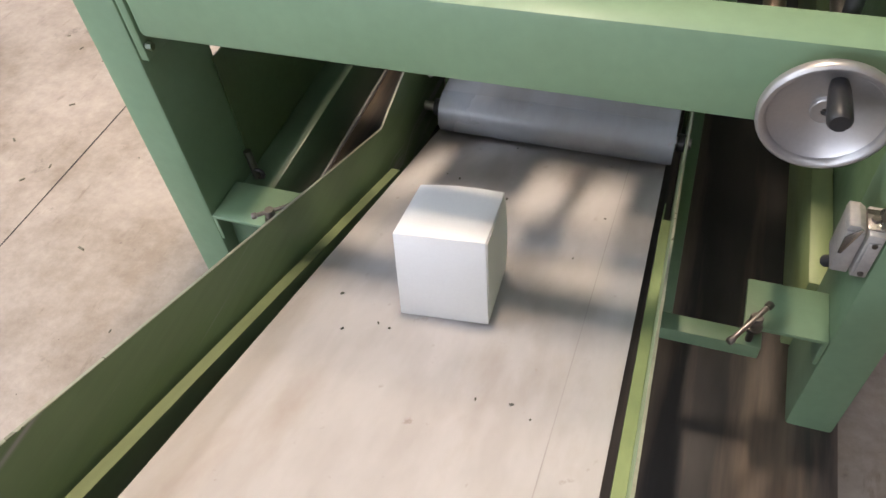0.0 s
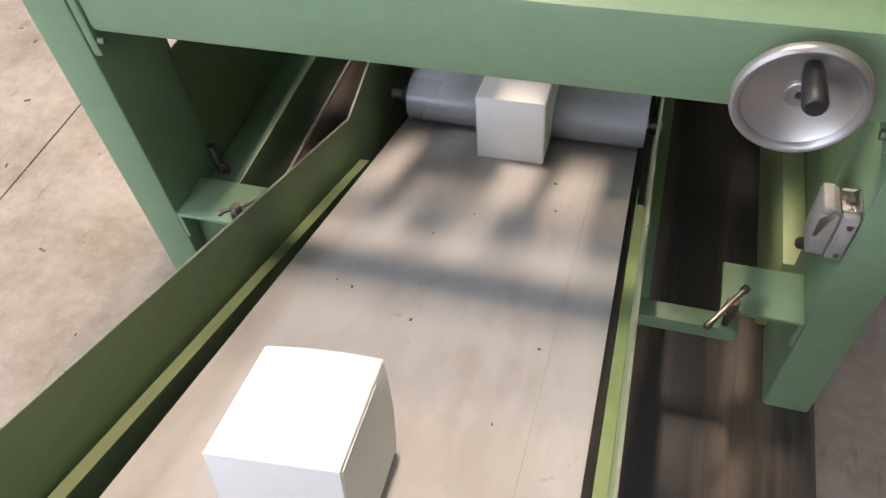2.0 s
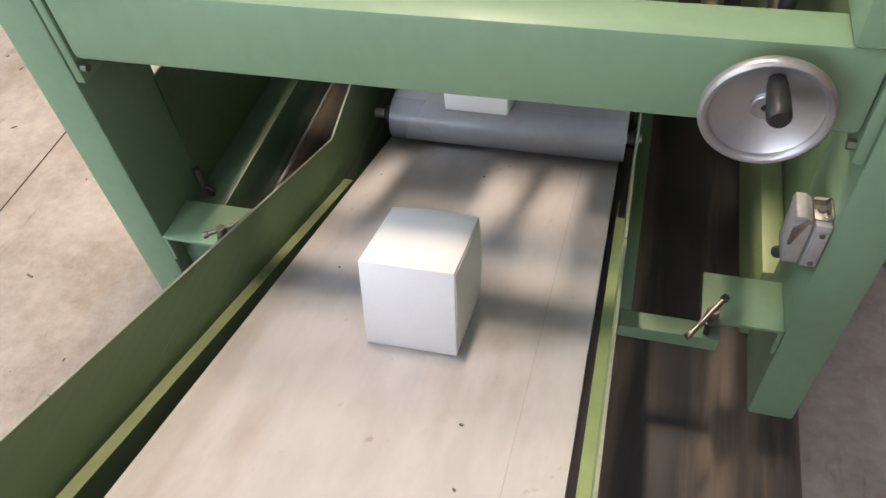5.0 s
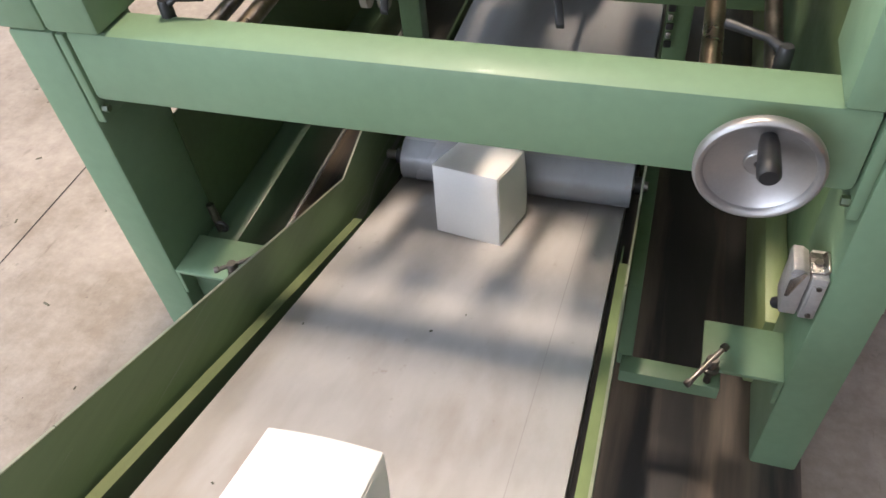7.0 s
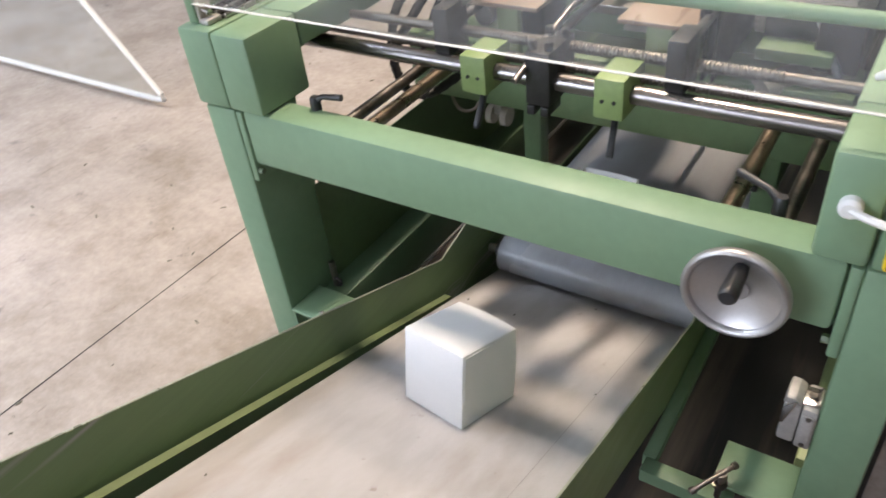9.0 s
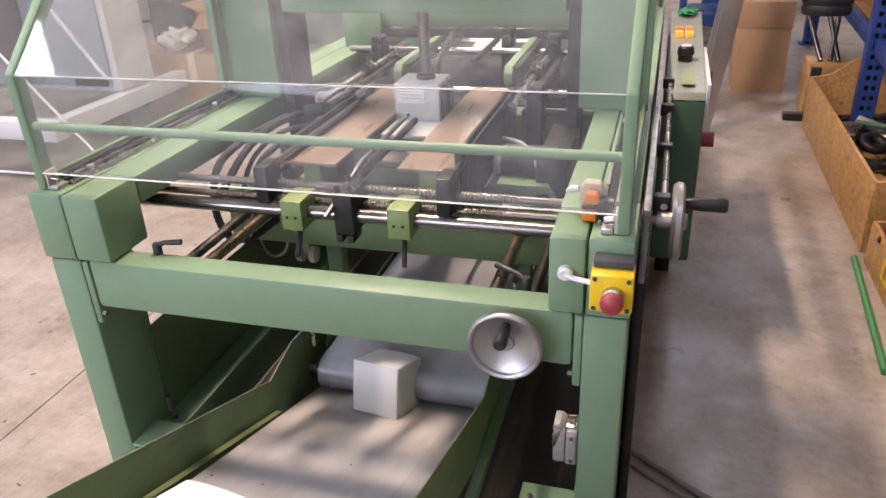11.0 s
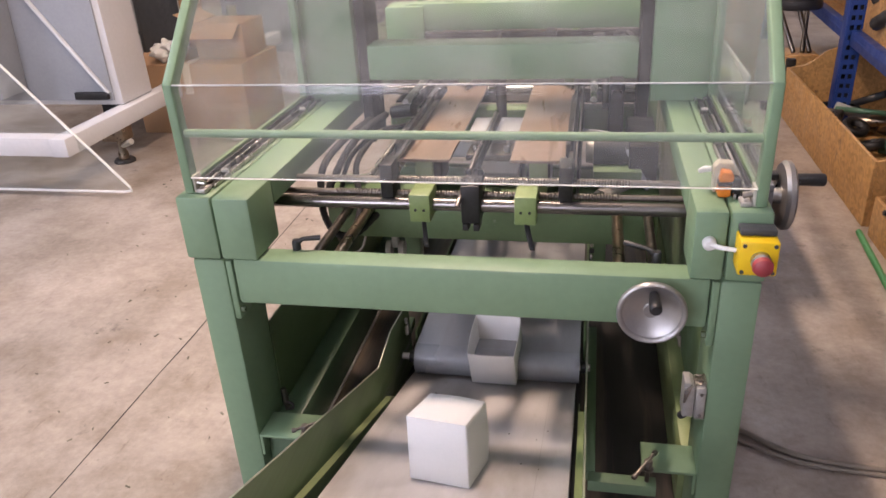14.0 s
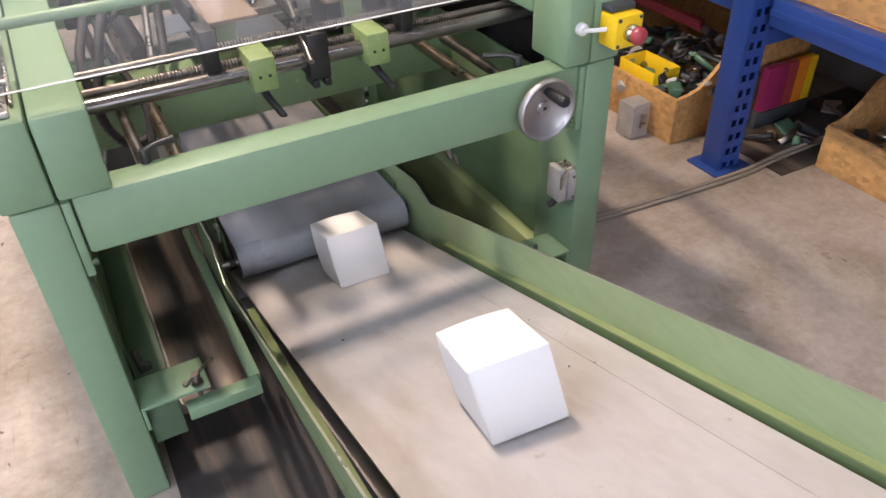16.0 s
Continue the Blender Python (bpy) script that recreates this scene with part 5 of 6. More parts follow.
for k, (col, w) in enumerate(((FOLDERMAG, 0.10), (RED, 0.045), (ORANGE, 0.05), (YELLOW, 0.04))):
    x = 1.68 + (0, 0.102, 0.149, 0.201)[k]
    single("folder", bm_prism([(x, 0.06), (x + w, 0.06), (x + w, 0.22), (x, 0.22)], 0.500, 0.530, "y", 0.002), col, (x, 0.515, 0.06), "bright card folder standing against the bin", "folder", "folders under the rack")
single("folder_box", bm_box(1.66, 1.92, 0.495, 0.540, 0.0, 0.058, 0.003), DARKGREY, (1.79, 0.52, 0.0), "low dark box under the folders", "box")

junction = thing("metal_junction_box", (1.30, 0.72, 0.0), "grey cast metal switch box standing on the floor", "switch box")
part("body", bm_box(1.250, 1.320, 0.660, 0.730, 0.0, 0.130, 0.006), CAST, junction)
part("lid", bm_box(1.240, 1.2495, 0.655, 0.735, 0.006, 0.127, 0.003), CAST, junction)
part("latch", bm_box(1.275, 1.30, 0.648, 0.6595, 0.04, 0.09, 0.004), STEEL, junction)
single("green_strip", bm_tube([(1.302, 1.72, 0.012), (1.250, 0.98, 0.012)], 0.012, 8), material("green_painted_strip", (0.04, 0.22, 0.07), 0.5), (1.28, 1.35, 0), "long green painted strip lying on the floor", "strip")

# ---- far end of the aisle ----
carton = thing("brown_carton", (1.16, 4.3, 0), "tall closed brown cardboard carton on the floor", "carton")
part("body", bm_box(1.005, 1.312, 4.13, 4.46, 0.0, 0.40, 0.004), BROWNBOX, carton)
part("lid", bm_box(1.000, 1.317, 4.125, 4.465, 0.401, 0.56, 0.004), BROWNBOX, carton)
single("small_carton", bm_box(1.05, 1.22, 4.5, 4.7, 0.0, 0.70, 0.004), BROWNBOX, (1.13, 4.6, 0), "small brown carton behind the tall one", "carton")
single("wooden_block", bm_box(1.36, 1.56, 3.62, 3.85, 0.0, 0.30, 0.006), OSB, (1.46, 3.73, 0), "wooden block with tools leaning on it", "block")
part_dark = thing("iron_foot", (1.38, 3.55, 0), "dark iron stand foot on the floor", "stand")
part("base", bm_box(1.25, 1.50, 3.50, 3.56, 0.0, 0.04, 0.004), BLACKENED, part_dark)
part("stem", bm_box(1.36, 1.41, 3.51, 3.55, 0.041, 0.30, 0.004), BLACKENED, part_dark)
for k, (x, tilt) in enumerate(((1.42, 0.10), (1.47, -0.05), (1.51, 0.07))):
    single("steel_bar", bm_tube([(x, 3.66, 0.31), (x - tilt, 3.9, 0.62)], 0.014, 10), WORNSTEEL, (x, 3.66, 0.31), "steel bar leaning on a block", "bar", "leaning bars")

ladder = thing("aluminium_ladder", (0.95, 3.3, 0), "leaning aluminium ladder beside the machine", "ladder")
for y in (3.15, 3.50):
    rail = bm_prism([(0.745, 0.0), (0.835, 0.0), (1.135, 2.3), (1.045, 2.3)], y, y + 0.028, "y", 0.003)
    part("rail", rail, ALU, ladder)
for k in range(7):
    z = 0.3 + 0.28 * k
    part("rung", bm_tube([(0.79 + 0.13 * z, 3.178, z), (0.79 + 0.13 * z, 3.50, z)], 0.014, 8), ALU, ladder)

jacket = thing("quilted_jacket", (1.36, 3.45, 0.62), "black quilted jacket hanging on the rack", "jacket")
QUILT = ((0.92, -0.5), (0.98, -0.3), (1.0, 0.0), (0.98, 0.3))
quilted = [(0.0, -0.026)]
for k in range(13):
    w = 0.105 + 0.006 * math.sin(k * 0.9) + 0.02 * (1 - k / 13)
    quilted += [(w * r, 0.052 * (k + h)) for r, h in QUILT]
quilted += [(0.098, 0.65), (0.0, 0.655)]
part("body", bm_lathe(quilted, 20, Matrix.Translation((1.37, 3.47, 0.62)) @ Matrix.Diagonal((1, 0.65, 1, 1))), JACKETMAT, jacket)
quilted = [(0.0, -0.025)] + [(0.05 * r, 0.05 * (k + h)) for k in range(11) for r, h in QUILT] + [(0.045, 0.525), (0.0, 0.53)]
for s in (-1, 1):
    lean = Matrix.Translation((1.37 + s * 0.135, 3.45, 0.70)) @ Matrix.Rotation(-s * 0.08, 4, "Y")
    part("sleeve", bm_lathe(quilted, 16, lean), JACKETMAT, jacket)
part("hook", bm_tube([(1.37, 3.47, 1.28), (1.37, 3.47, 1.36), (1.42, 3.47, 1.38)], 0.004, 6), STEEL, jacket)

bench = thing("blue_workbench", (0.95, 5.7, 0), "blue steel workbench piled with papers and parts", "bench")
part("top", bm_box(0.62, 1.30, 5.4, 6.0, 0.74, 0.80, 0.004), BLUE, bench)
for x in (0.65, 1.22):
    for y in (5.43, 5.92):
        part("leg", bm_box(x, x + 0.05, y, y + 0.05, 0.0, 0.739, 0.003), BLUE, bench)
part("shelf", bm_box(0.67, 1.25, 5.45, 5.95, 0.25, 0.28, 0.003), BLUE, bench)
single("paper_stack", bm_box(0.66, 0.92, 5.45, 5.8, 0.801, 0.835, 0.003), WHITEPLASTIC, (0.8, 5.6, 0.801), "stack of white papers on the bench", "papers")
single("brown_packet", bm_box(0.95, 1.16, 5.5, 5.8, 0.801, 0.86, 0.01), BROWNBOX, (1.05, 5.65, 0.801), "brown packet on the bench", "packet")
single("blue_drum", bm_tube([(1.05, 6.6, 0.0), (1.05, 6.6, 0.9)], 0.2, 28), BLUE, (0.88, 6.5, 0), "tall blue plastic drum on the floor", "drum")

# ---- white machine across the floor ----
white = thing("white_machine", (-2.9, 3.2, 0), "white and grey packaging machine on castors with open clear flap", "machine")
part("cabinet", bm_prism([(-3.9, 0.33), (-2.30, 0.33), (-2.33, 2.4), (-3.9, 2.4)], 2.42, 2.72, "y", 0.01), WHITEMETAL, white)
part("grey_front", bm_box(-3.88, -2.345, 2.404, 2.4185, 0.36, 2.3, 0.002), GREYMETAL, white)
part("front_column", bm_prism([(-3.02, 0.42), (-2.86, 0.42), (-2.74, 2.4), (-2.94, 2.4)], 2.20, 2.403, "y", 0.006), GREYMETAL, white)
part("diagonal_trim", bm_tube([(-2.36, 2.396, 0.40), (-2.95, 2.396, 1.25)], 0.012, 8), WHITEMETAL, white)
part("hinge", bm_box(-2.56, -2.36, 2.375, 2.403, 0.37, 0.41, 0.004), BLACK, white)
part("base_beam", bm_box(-2.34, -2.25, 1.82, 4.6, 0.235, 0.329, 0.006), WHITEMETAL, white)
part("base_beam", bm_box(-4.6, -2.341, 1.83, 1.92, 0.235, 0.329, 0.006), WHITEMETAL, white)
part("drive_box", bm_box(-3.6, -2.95, 2.0, 2.4, 0.40, 0.62, 0.01), GREYMETAL, white)
part("control_head", bm_box(-3.25, -3.05, 2.05, 2.25, 0.95, 1.2, 0.01), DARKGREY, white)
part("roller", bm_tube([(-3.3, 2.0, 0.72), (-3.3, 2.45, 0.72)], 0.09, 24), BROWNSTEEL, white)
for x, y in ((-2.38, 2.42), (-4.2, 2.2)):
    foot = part("levelling_foot", bm_lathe([(0, 0.02), (0.05, 0.02), (0.06, 0.01), (0.06, 0), (0, 0)], 20, Matrix.Translation((x, y, 0))), BLACKENED, white)
    part("foot_screw", bm_tube([(x, y, 0.018), (x, y, 0.06), (x, y, 0.07), (x, y, 0.232)], [0.03, 0.028, 0.02, 0.02], 12), BROWNSTEEL, foot)
    part("foot_lever", bm_tube([(x, y, 0.09), (x + 0.09, y - 0.03, 0.13)], [0.014, 0.017], 8), CLIPGREY, foot)
    part("foot_bracket", bm_box(x - 0.08, x + 0.06, y - 0.05, y + 0.05, 0.13, 0.234, 0.010), BROWNSTEEL, foot)
flap = part("clear_flap", bm_prism([(-3.6, 0.03), (-2.01, 0.03), (-2.56, 0.68), (-3.6, 0.80)], 1.90, 1.905), ACRYLIC, white)
flap.visible_shadow = False
part("clear_flap", bm_prism([(-3.6, 0.03), (-1.96, 0.03), (-2.50, 0.68), (-3.6, 0.80)], 0.838, 0.843), ACRYLIC, white).visible_shadow = False
part("flap_edge", bm_tube([(-3.6, 0.8405, 0.028), (-2.00, 0.8405, 0.028), (-1.955, 0.8405, 0.035), (-1.96, 0.8405, 0.055), (-2.50, 0.8405, 0.68)], 0.011, 6), WHITEPLASTIC, white)
part("flap_arm", bm_tube([(-2.48, 0.8405, 0.66), (-2.62, 1.20, 0.72), (-2.62, 1.86, 0.72)], 0.012, 6), WHITEPLASTIC, white)
part("flap_edge", bm_tube([(-3.6, 1.9025, 0.028), (-2.06, 1.9025, 0.028), (-2.015, 1.9025, 0.035), (-2.02, 1.9025, 0.055), (-2.56, 1.9025, 0.68)], 0.007, 6), WHITEPLASTIC, white)

big = thing("brown_box", (-2.2, 3.2, 0), "large brown cardboard box behind the machine", "carton")
part("body", bm_box(-2.56, -1.83, 2.95, 3.50, 0.0, 0.43, 0.004), BROWNBOX, big)
part("flap", bm_prism([(-2.56, 0.430), (-2.54, 0.434), (-2.76, 0.462), (-2.77, 0.457)], 2.97, 3.40, "y"), BROWNBOX, big)
part("tape", bm_box(-2.22, -2.17, 2.9488, 3.50, 0.25, 0.4306, 0.0), KRAFT, big)
top_box = thing("open_carton", (-2.02, 3.25, 0.432), "open brown carton with folded flaps on a larger box", "carton")
part("body", bm_box(-2.18, -1.86, 3.10, 3.42, 0.432, 0.64, 0.004), BROWNBOX, top_box)
part("flap", bm_prism([(3.10, 0.640), (3.095, 0.644), (2.97, 0.575), (2.975, 0.570)], -2.17, -1.87, "x"), BROWNBOX, top_box)
part("flap", bm_prism([(-2.18, 0.640), (-2.176, 0.645), (-2.30, 0.70), (-2.304, 0.695)], 3.11, 3.41, "y"), BROWNBOX, top_box)
single("leaning_board", bm_prism([(-2.44, 0.432), (-2.30, 0.432), (-2.27, 0.98), (-2.43, 0.98)], 3.44, 3.46, "y"), BROWNBOX, (-2.35, 3.45, 0.432), "upright brown cardboard piece behind the cartons", "cardboard")
drawers = thing("grey_cabinet", (-2.82, 3.5, 0), "grey drawer cabinet with bright bow handles", "cabinet")
part("body", bm_box(-3.05, -2.62, 3.25, 3.75, 0.0, 1.02, 0.006), DARKGREY, drawers)
for z in (0.36, 0.58, 0.80):
    front = part("drawer", bm_box(-3.03, -2.64, 3.234, 3.2495, z, z + 0.20, 0.003), GREYMETAL, drawers)
    part("handle", bm_tube(smooth_path([(-2.90, 3.233, z + 0.10), (-2.88, 3.200, z + 0.10), (-2.76, 3.200, z + 0.10), (-2.74, 3.233, z + 0.10)], 4), 0.006, 8), ALU, front)
bag = bmesh.new()
bmesh.ops.create_icosphere(bag, subdivisions=4, radius=0.12)
for q in bag.verts:
    q.co *= 0.8 + 0.55 * noise.noise(q.co * 17)
    q.co.z *= 0.6
bmesh.ops.translate(bag, vec=(-2.34, 3.06, 0.50), verts=bag.verts)
single("plastic_bag", bag, WHITEPLASTIC, (-2.34, 3.06, 0.44), "crumpled clear plastic bag on a box", "bag")
single("floor_cable", bm_tube(smooth_path([(-2.35, 3.3, 0.012), (-2.1, 2.95, 0.011), (-1.7, 2.75, 0.011), (-1.3, 2.85, 0.011), (-0.9, 3.1, 0.011)], 6), 0.011, 8), CABLE, (-1.7, 2.8, 0), "beige cable on the floor behind the machine", "cable")

def far_rack(x, y, w, colors):
    e = thing("storage_rack", (x, y, 0), "metal rack loaded with dark machine parts at the hall end", "rack", "far racks")
    for sx in (0, w):
        for sy in (0, 0.6):
            part("post", bm_box(x + sx, x + sx + 0.05, y + sy, y + sy + 0.05, 0, 2.0, 0.003), GREYMETAL, e)
    for z in (0.3, 0.9, 1.5, 1.95):
        part("shelf", bm_box(x, x + w + 0.05, y, y + 0.65, z, z + 0.03, 0.003), GREYMETAL, e)
    rnd = random.Random(int(x * 10))
    for z in (0.33, 0.93, 1.53):
        px = x + 0.08
        while px < x + w - 0.2:
            bw, bh = rnd.uniform(0.15, 0.35), rnd.uniform(0.15, 0.45)
            single("stored_case", bm_box(px, min(px + bw, x + w), y + 0.08, y + 0.5, z + 0.001, z + bh, 0.01), rnd.choice(colors), (px, y + 0.3, z), "case of parts stored on a rack shelf", "case", "cases on far racks")
            px += bw + 0.04


far_rack(-3.6, 6.3, 2.0, (DARKGREY, GREYMETAL, BLACKENED, CABGREEN, BROWNBOX))
far_rack(-1.4, 6.6, 1.8, (DARKGREY, GREYMETAL, BLUE, BLACKENED, BROWNBOX))
far_rack(1.7, 7.5, 2.4, (DARKGREY, GREYMETAL, BLUE, OSB, BROWNBOX))
single("plastic_screen", bm_box(-2.75, -2.45, 5.6, 5.64, 0.75, 1.05, 0.01), material("bright_green_plastic", (0.10, 0.42, 0.04), 0.45), (-2.6, 5.6, 0.75), "bright green plastic panel", "panel")
single("panel_table", bm_box(-3.0, -2.0, 5.4, 6.0, 0.0, 0.749, 0.01), GREYMETAL, (-2.5, 5.7, 0), "grey cabinet table at the hall end", "table")

chips = bmesh.new()
rnd = random.Random(11)
for _ in range(110):
    x, y, a, l = rnd.uniform(-2.0, -0.6), rnd.uniform(-1.0, 2.2), rnd.uniform(0, 180), rnd.uniform(0.003, 0.009)
    chip = bm_box(-l, l, -l * rnd.uniform(0.2, 0.5), l * 0.3, 0.0008, 0.0028, 0.0005)
    bm_add(chips, chip, pose(x, y, 0, 0, 0, a))
single("floor_chips", chips, material("dusty_dark_chips", (0.16, 0.15, 0.11), 0.8, vary=0.4, scale=3), (-1.2, 0.5, 0), "scattered dark chips and dust on the concrete", "chips", kind="stuff")


def belt_crumb(size, squat):
    bm = bmesh.new()
    bmesh.ops.create_icosphere(bm, subdivisions=1, radius=size)
    for q in bm.verts:
        q.co.z *= squat
        q.co.y *= 0.6
    e = single("paper_crumb", bm, CRUMB, (0, 0, 0), "tiny dark paper crumb lying on the belt", "crumb", "crumbs on the belt")
    return e


CRUMB = material("grey_green_crumb", (0.13, 0.13, 0.10), 0.8, vary=0.3, scale=40)
rnd = random.Random(4)
CRUMBS = [(-0.105, -0.06), (-0.150, -0.16), (-0.063, -0.205), (-0.118, -0.225), (-0.08, -0.20), (0.075, -0.285), (0.115, -0.28), (0.14, -0.295)]
CRUMBS += [(rnd.uniform(-0.2, 0.2), rnd.uniform(-0.1, 2.8)) for _ in range(26)]
crumbs = [(belt_crumb(rnd.uniform(0.0018, 0.0034), 0.5), x, y, rnd.uniform(0, 180)) for x, y in CRUMBS]

cross_rail = single("rack_cross_rail", bm_prism([(1.44, 0.36), (2.30, 0.36), (2.30, 0.40), (1.44, 0.40)], 0.40, 0.45, "z", 0.003), BLUE, (1.9, 0.38, 0.40), "blue rack cross rail between uprights", "rack rail")

# more of the feed works behind the plunger
for x, y0, y1, z, m in ((-0.235, 0.62, 1.30, 0.842, STEEL), (-0.215, 0.62, 1.30, 0.828, BLACKENED), (0.245, 0.62, 1.30, 0.846, STEEL), (0.275, 0.62, 1.30, 0.832, BLACKENED), (0.06, 1.0, 1.32, 0.86, BLACKENED)):
    part("feed_rod", bm_tube([(x, y0, z), (x, y1, z)], 0.009, 10), m, machine)
for x, y, z in ((-0.235, 0.95, 0.842), (0.245, 0.92, 0.846), (0.245, 1.18, 0.846), (-0.215, 1.15, 0.828)):
    collar = part("rod_collar", bm_tube([(x, y - 0.018, z), (x, y + 0.018, z)], 0.018, 14), BLACKENED, machine)
    part("grip_screw", bm_lathe([(0, 0.02), (0.005, 0.02), (0.006, 0), (0, 0)], 8, Matrix.Translation((x, y, z + 0.016))), STEEL, collar)
for x in (-0.06, 0.33):
    wheel_arm = part("press_arm", bm_prism([(1.02, 0.83), (1.02, 0.85), (1.24, 0.90), (1.24, 0.875)], x - 0.006, x + 0.006, "x", 0.001), BLACKENED, machine)
    part("press_wheel", bm_tube([(x - 0.014, 1.02, 0.838), (x + 0.014, 1.02, 0.838)], 0.024, 18), RUBBER, wheel_arm)
part("air_hose", bm_tube(smooth_path([(0.30, 1.2, 0.90), (0.34, 1.05, 0.93), (0.36, 0.92, 0.90), (0.36, 0.80, 0.83)]), 0.006, 8), RUBBER, machine)


# ---- what moves ----
UB = RZ + RR


def edge_pose(x, y, z, tip, edge, yaw=0.0):
    """A box whose lower front (or rear) edge lies at x, y, z, tipped forward by tip degrees round its width."""
    r = pose(0, 0, 0, 0, 0, yaw) @ pose(0, 0, 0, tip)
    c = Vector((x, y, z)) - r @ Vector((0, -BD / 2 if edge == "front" else BD / 2, -BH / 2))
    return Matrix.Translation(c) @ r


LEAN_ON_BELT = -0.5


def riding(x, y, yaw=0.0, lean=LEAN_ON_BELT):
    """On the lower belt, the edge that leads at y, its open side to the rear; a racked box leans a little."""
    lift = BW / 2 * abs(math.sin(radians(lean)))
    r = pose(0, 0, 0, 0, 0, yaw) @ pose(0, 0, 0, ANG) @ pose(0, 0, 0, 0, lean) @ pose(0, 0, 0, -90)
    c = on_belt(x, y, lift + 0.001) - r @ Vector((0, BD / 2, -BH / 2))
    return Matrix.Translation(c) @ r


# seconds after the box reaches the roller: edge, y, z, tip
TIPPING = [(0.0, "front", 0.380, UB, 0), (0.20, "front", 0.352, UB - 0.027, 8), (0.35, "front", 0.337, UB - 0.068, 22), (0.55, "front", 0.332, UB - 0.072, 25),
           (0.65, "front", 0.315, UB - 0.068, 6), (0.75, "front", 0.296, UB - 0.064, -14), (0.85, "front", 0.287, UB - 0.060, -26), (0.95, "rear", 0.335, UB - 0.050, -50),
           (1.05, "rear", 0.298, UB - 0.057, -70), (1.15, "rear", 0.290, UB - 0.058, -80), (1.45, "rear", 0.275, UB - 0.056, -92), (1.55, "rear", 0.266, UB - 0.054, -98), (2.05, "rear", 0.243, UB - 0.046, -113)]


def box_rows(x, yaw, tip0, pace, belt_t, belt_y, speed=0.168, queue=0, drop=1.25, sag=0.0):
    """Waits on the rails under the deck, drops on the upper belt, tips over the roller from tip0 on (pace stretches that), and rides the lower belt: its leading edge is at belt_y at belt_t."""
    rows, land = [], tip0 - drop
    y_land = 0.380 + 0.172 * drop
    if land > 0:
        wait, high = 0.78 + 0.14 * queue, 0.4635
        rows = [(0.0, edge_pose(x, wait, high, 0, "front")), (land - 1.0, edge_pose(x, wait, high, 0, "front")), (land - 0.40, edge_pose(x, y_land + 0.012, high, 0, "front")),
                (land - 0.28, edge_pose(x, y_land + 0.008, high - 0.010, 0, "front")), (land - 0.12, edge_pose(x, y_land + 0.004, UB + 0.10, 0, "front"))]
    t = max(land, 0.0)
    while t < tip0 - 0.05:
        rows.append((t, edge_pose(x, 0.380 + 0.172 * (tip0 - t), UB + 0.001, 0, "front", 0)))
        t += 0.4
    rows += [(tip0 + dt * pace, edge_pose(x, y, z, a, e, yaw * dt / 2.05)) for dt, e, y, z, a in TIPPING if tip0 + dt * pace < min(16.0, belt_t - 0.15)]
    return rows + ride_off(x, yaw, belt_t, belt_y, speed, sag)


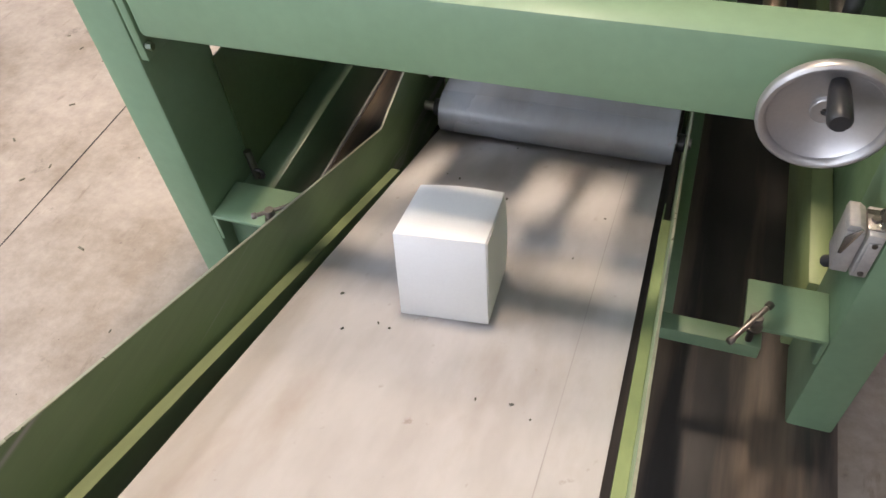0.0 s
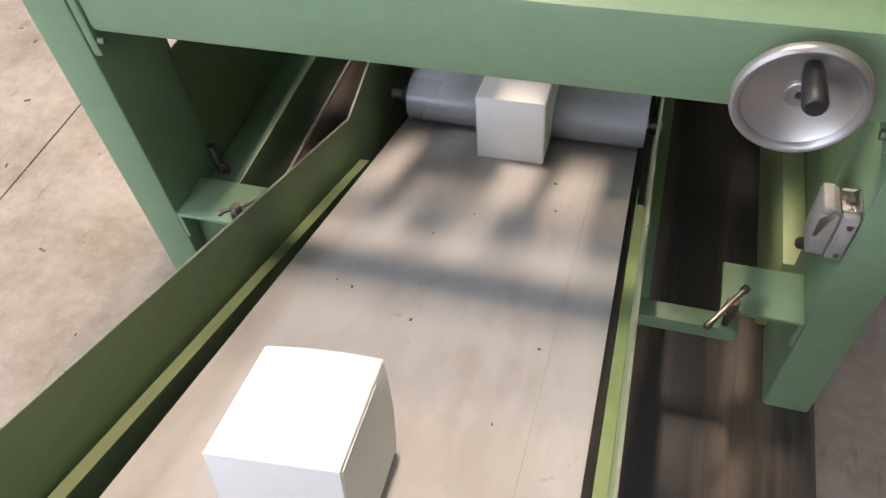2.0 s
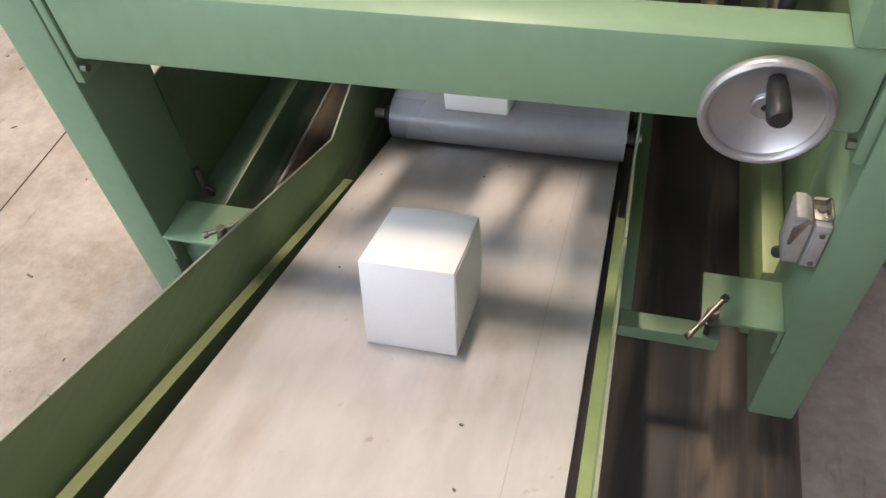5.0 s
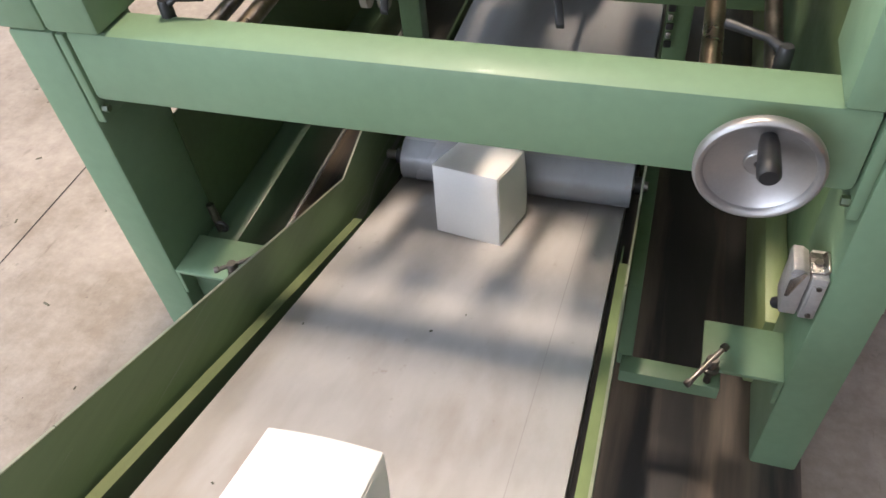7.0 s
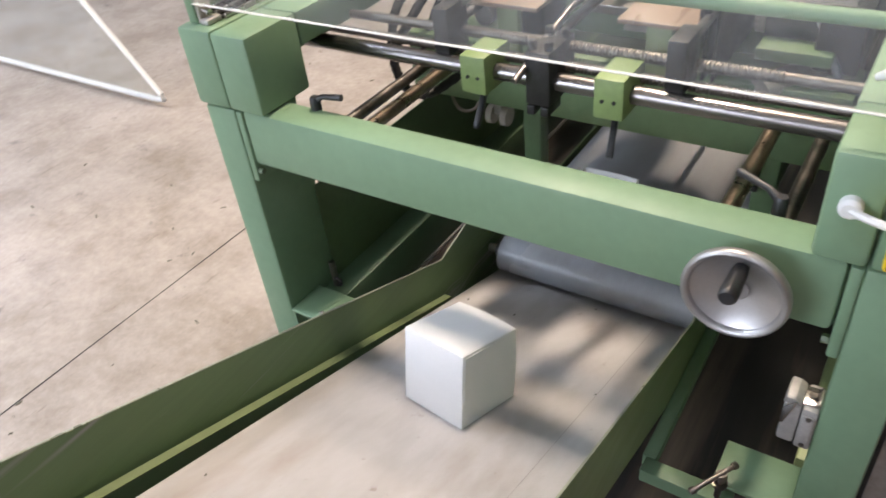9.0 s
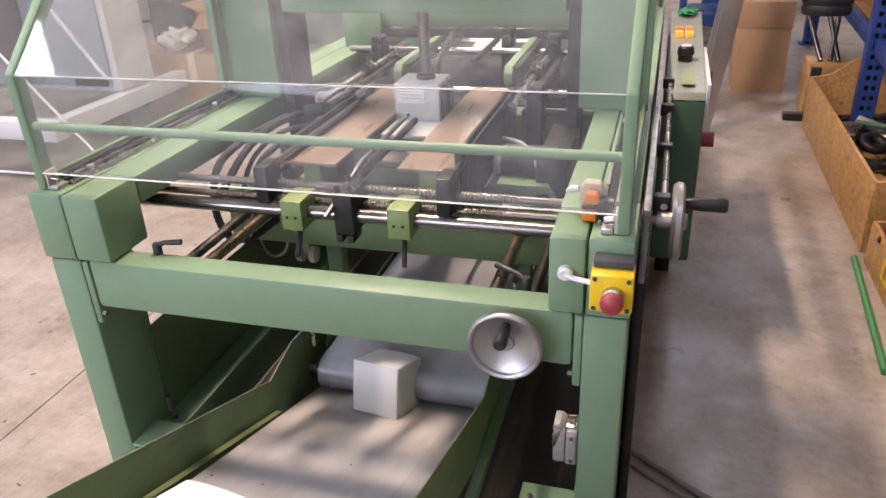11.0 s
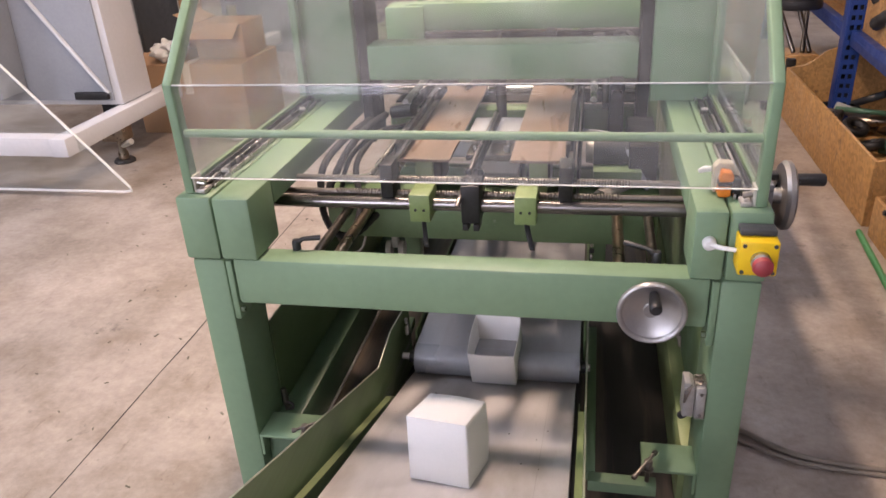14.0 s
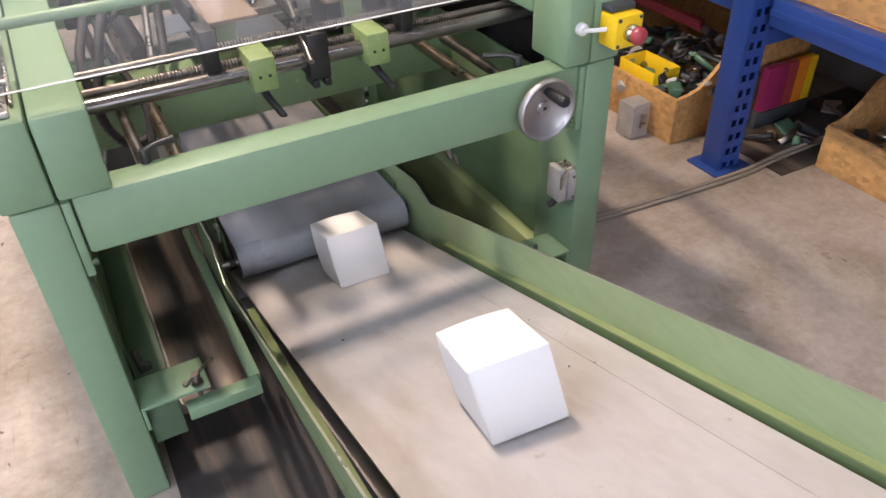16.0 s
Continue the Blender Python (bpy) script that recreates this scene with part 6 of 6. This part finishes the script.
def ride_off(x, yaw, belt_t, belt_y, speed, sag=0.0):
    """Up the lower belt, over its end, and down to rest on the floor beyond; sag degrees of lean come on from the third second."""
    rows, t = [], belt_t
    last = belt_t + (belt_y + 1.20) / speed
    while t < min(last, 15.9):
        rows.append((t, riding(x, belt_y - speed * (t - belt_t), yaw, LEAN_ON_BELT + sag * min(max((t - belt_t - 2.3) / 0.8, 0), 1))))
        t += 0.5
    if last > 16.0:
        return rows + [(16.0, riding(x, belt_y - speed * (16.0 - belt_t), yaw, LEAN_ON_BELT + sag * min(max((13.7 - belt_t) / 0.8, 0), 1)))]
    if last - rows[-1][0] > 0.1:
        rows.append((last, riding(x, -1.20, yaw)))
    rows.append((last + 0.35, pose(x * 9, -1.42, 0.40, -70, 0, yaw)))
    rows.append((last + 0.6, pose(x * 9, -1.50, BD / 2 + 0.002, -90, 0, yaw)))
    return rows + [(16.0, rows[-1][1])] if rows[-1][0] < 15.9 else rows


def motions():
    end = 16.0
    walk(boxes[0], ride_off(-0.007, 5.5, 0.0, -0.166, 0.168))
    walk(boxes[1], box_rows(0.015, 0.5, 0.45, 1.0, 2.8, 0.177, 0.169))
    walk(boxes[2], box_rows(-0.025, -8, 4.95, 0.86, 7.0, 0.185, 0.170, 0))
    walk(boxes[3], box_rows(-0.014, -8, 9.10, 1.0, 11.7, 0.152, 0.1635, 1, 1.25, -3.5))
    walk(boxes[4], box_rows(0.022, -2, 13.40, 1.0, 15.8, 0.160, 0.168, 2, 1.45))
    rest = Vector((0, 0.75, 0.80))
    rows = [(0.0, 0.0), (3.7, 0.0), (4.3, -0.10), (5.2, -0.25), (6.2, -0.20), (7.2, 0.0), (8.0, 0.0), (8.6, -0.10), (9.5, -0.25), (10.5, -0.20), (11.5, 0.0), (12.3, 0.0), (12.6, -0.02), (13.0, -0.075), (13.5, -0.115), (14.0, -0.24), (14.6, -0.25), (15.4, -0.15), (16.0, 0.0)]
    walk(plunger, [(t, Matrix.Translation(rest + Vector((0, 0, dz)))) for t, dz in rows])
    # the flat blank slides under the plunger and goes down with it
    rows = [(0.0, 1.62, 0.0), (11.3, 1.62, 0.0), (11.7, 1.42, 0.0), (11.8, 1.34, 0.0), (12.0, 1.13, 0.0), (12.2, 0.86, 0.0), (12.35, 0.70, 0.0), (12.75, 0.68, 0.0), (13.0, 0.70, -0.065), (13.5, 0.72, -0.11), (14.0, 0.74, -0.13), (14.6, 0.74, -0.14), (16.0, 0.74, -0.14)]
    walk(blank, [(t, Matrix.Translation((0, y, 0.806 + dz))) for t, y, dz in rows])

    # crumbs ride up the belt to its end; those still under the belt wait there
    for ob, x, y, turn in crumbs:
        rows = []
        for k in range(17):
            yy = max(-1.12, min(0.44, y - 0.168 * k))
            rows.append((float(k), Matrix.Translation(on_belt(x, yy, 0.001)) @ pose(0, 0, 0, 0, 0, turn)))
        walk(ob, rows)


motions()
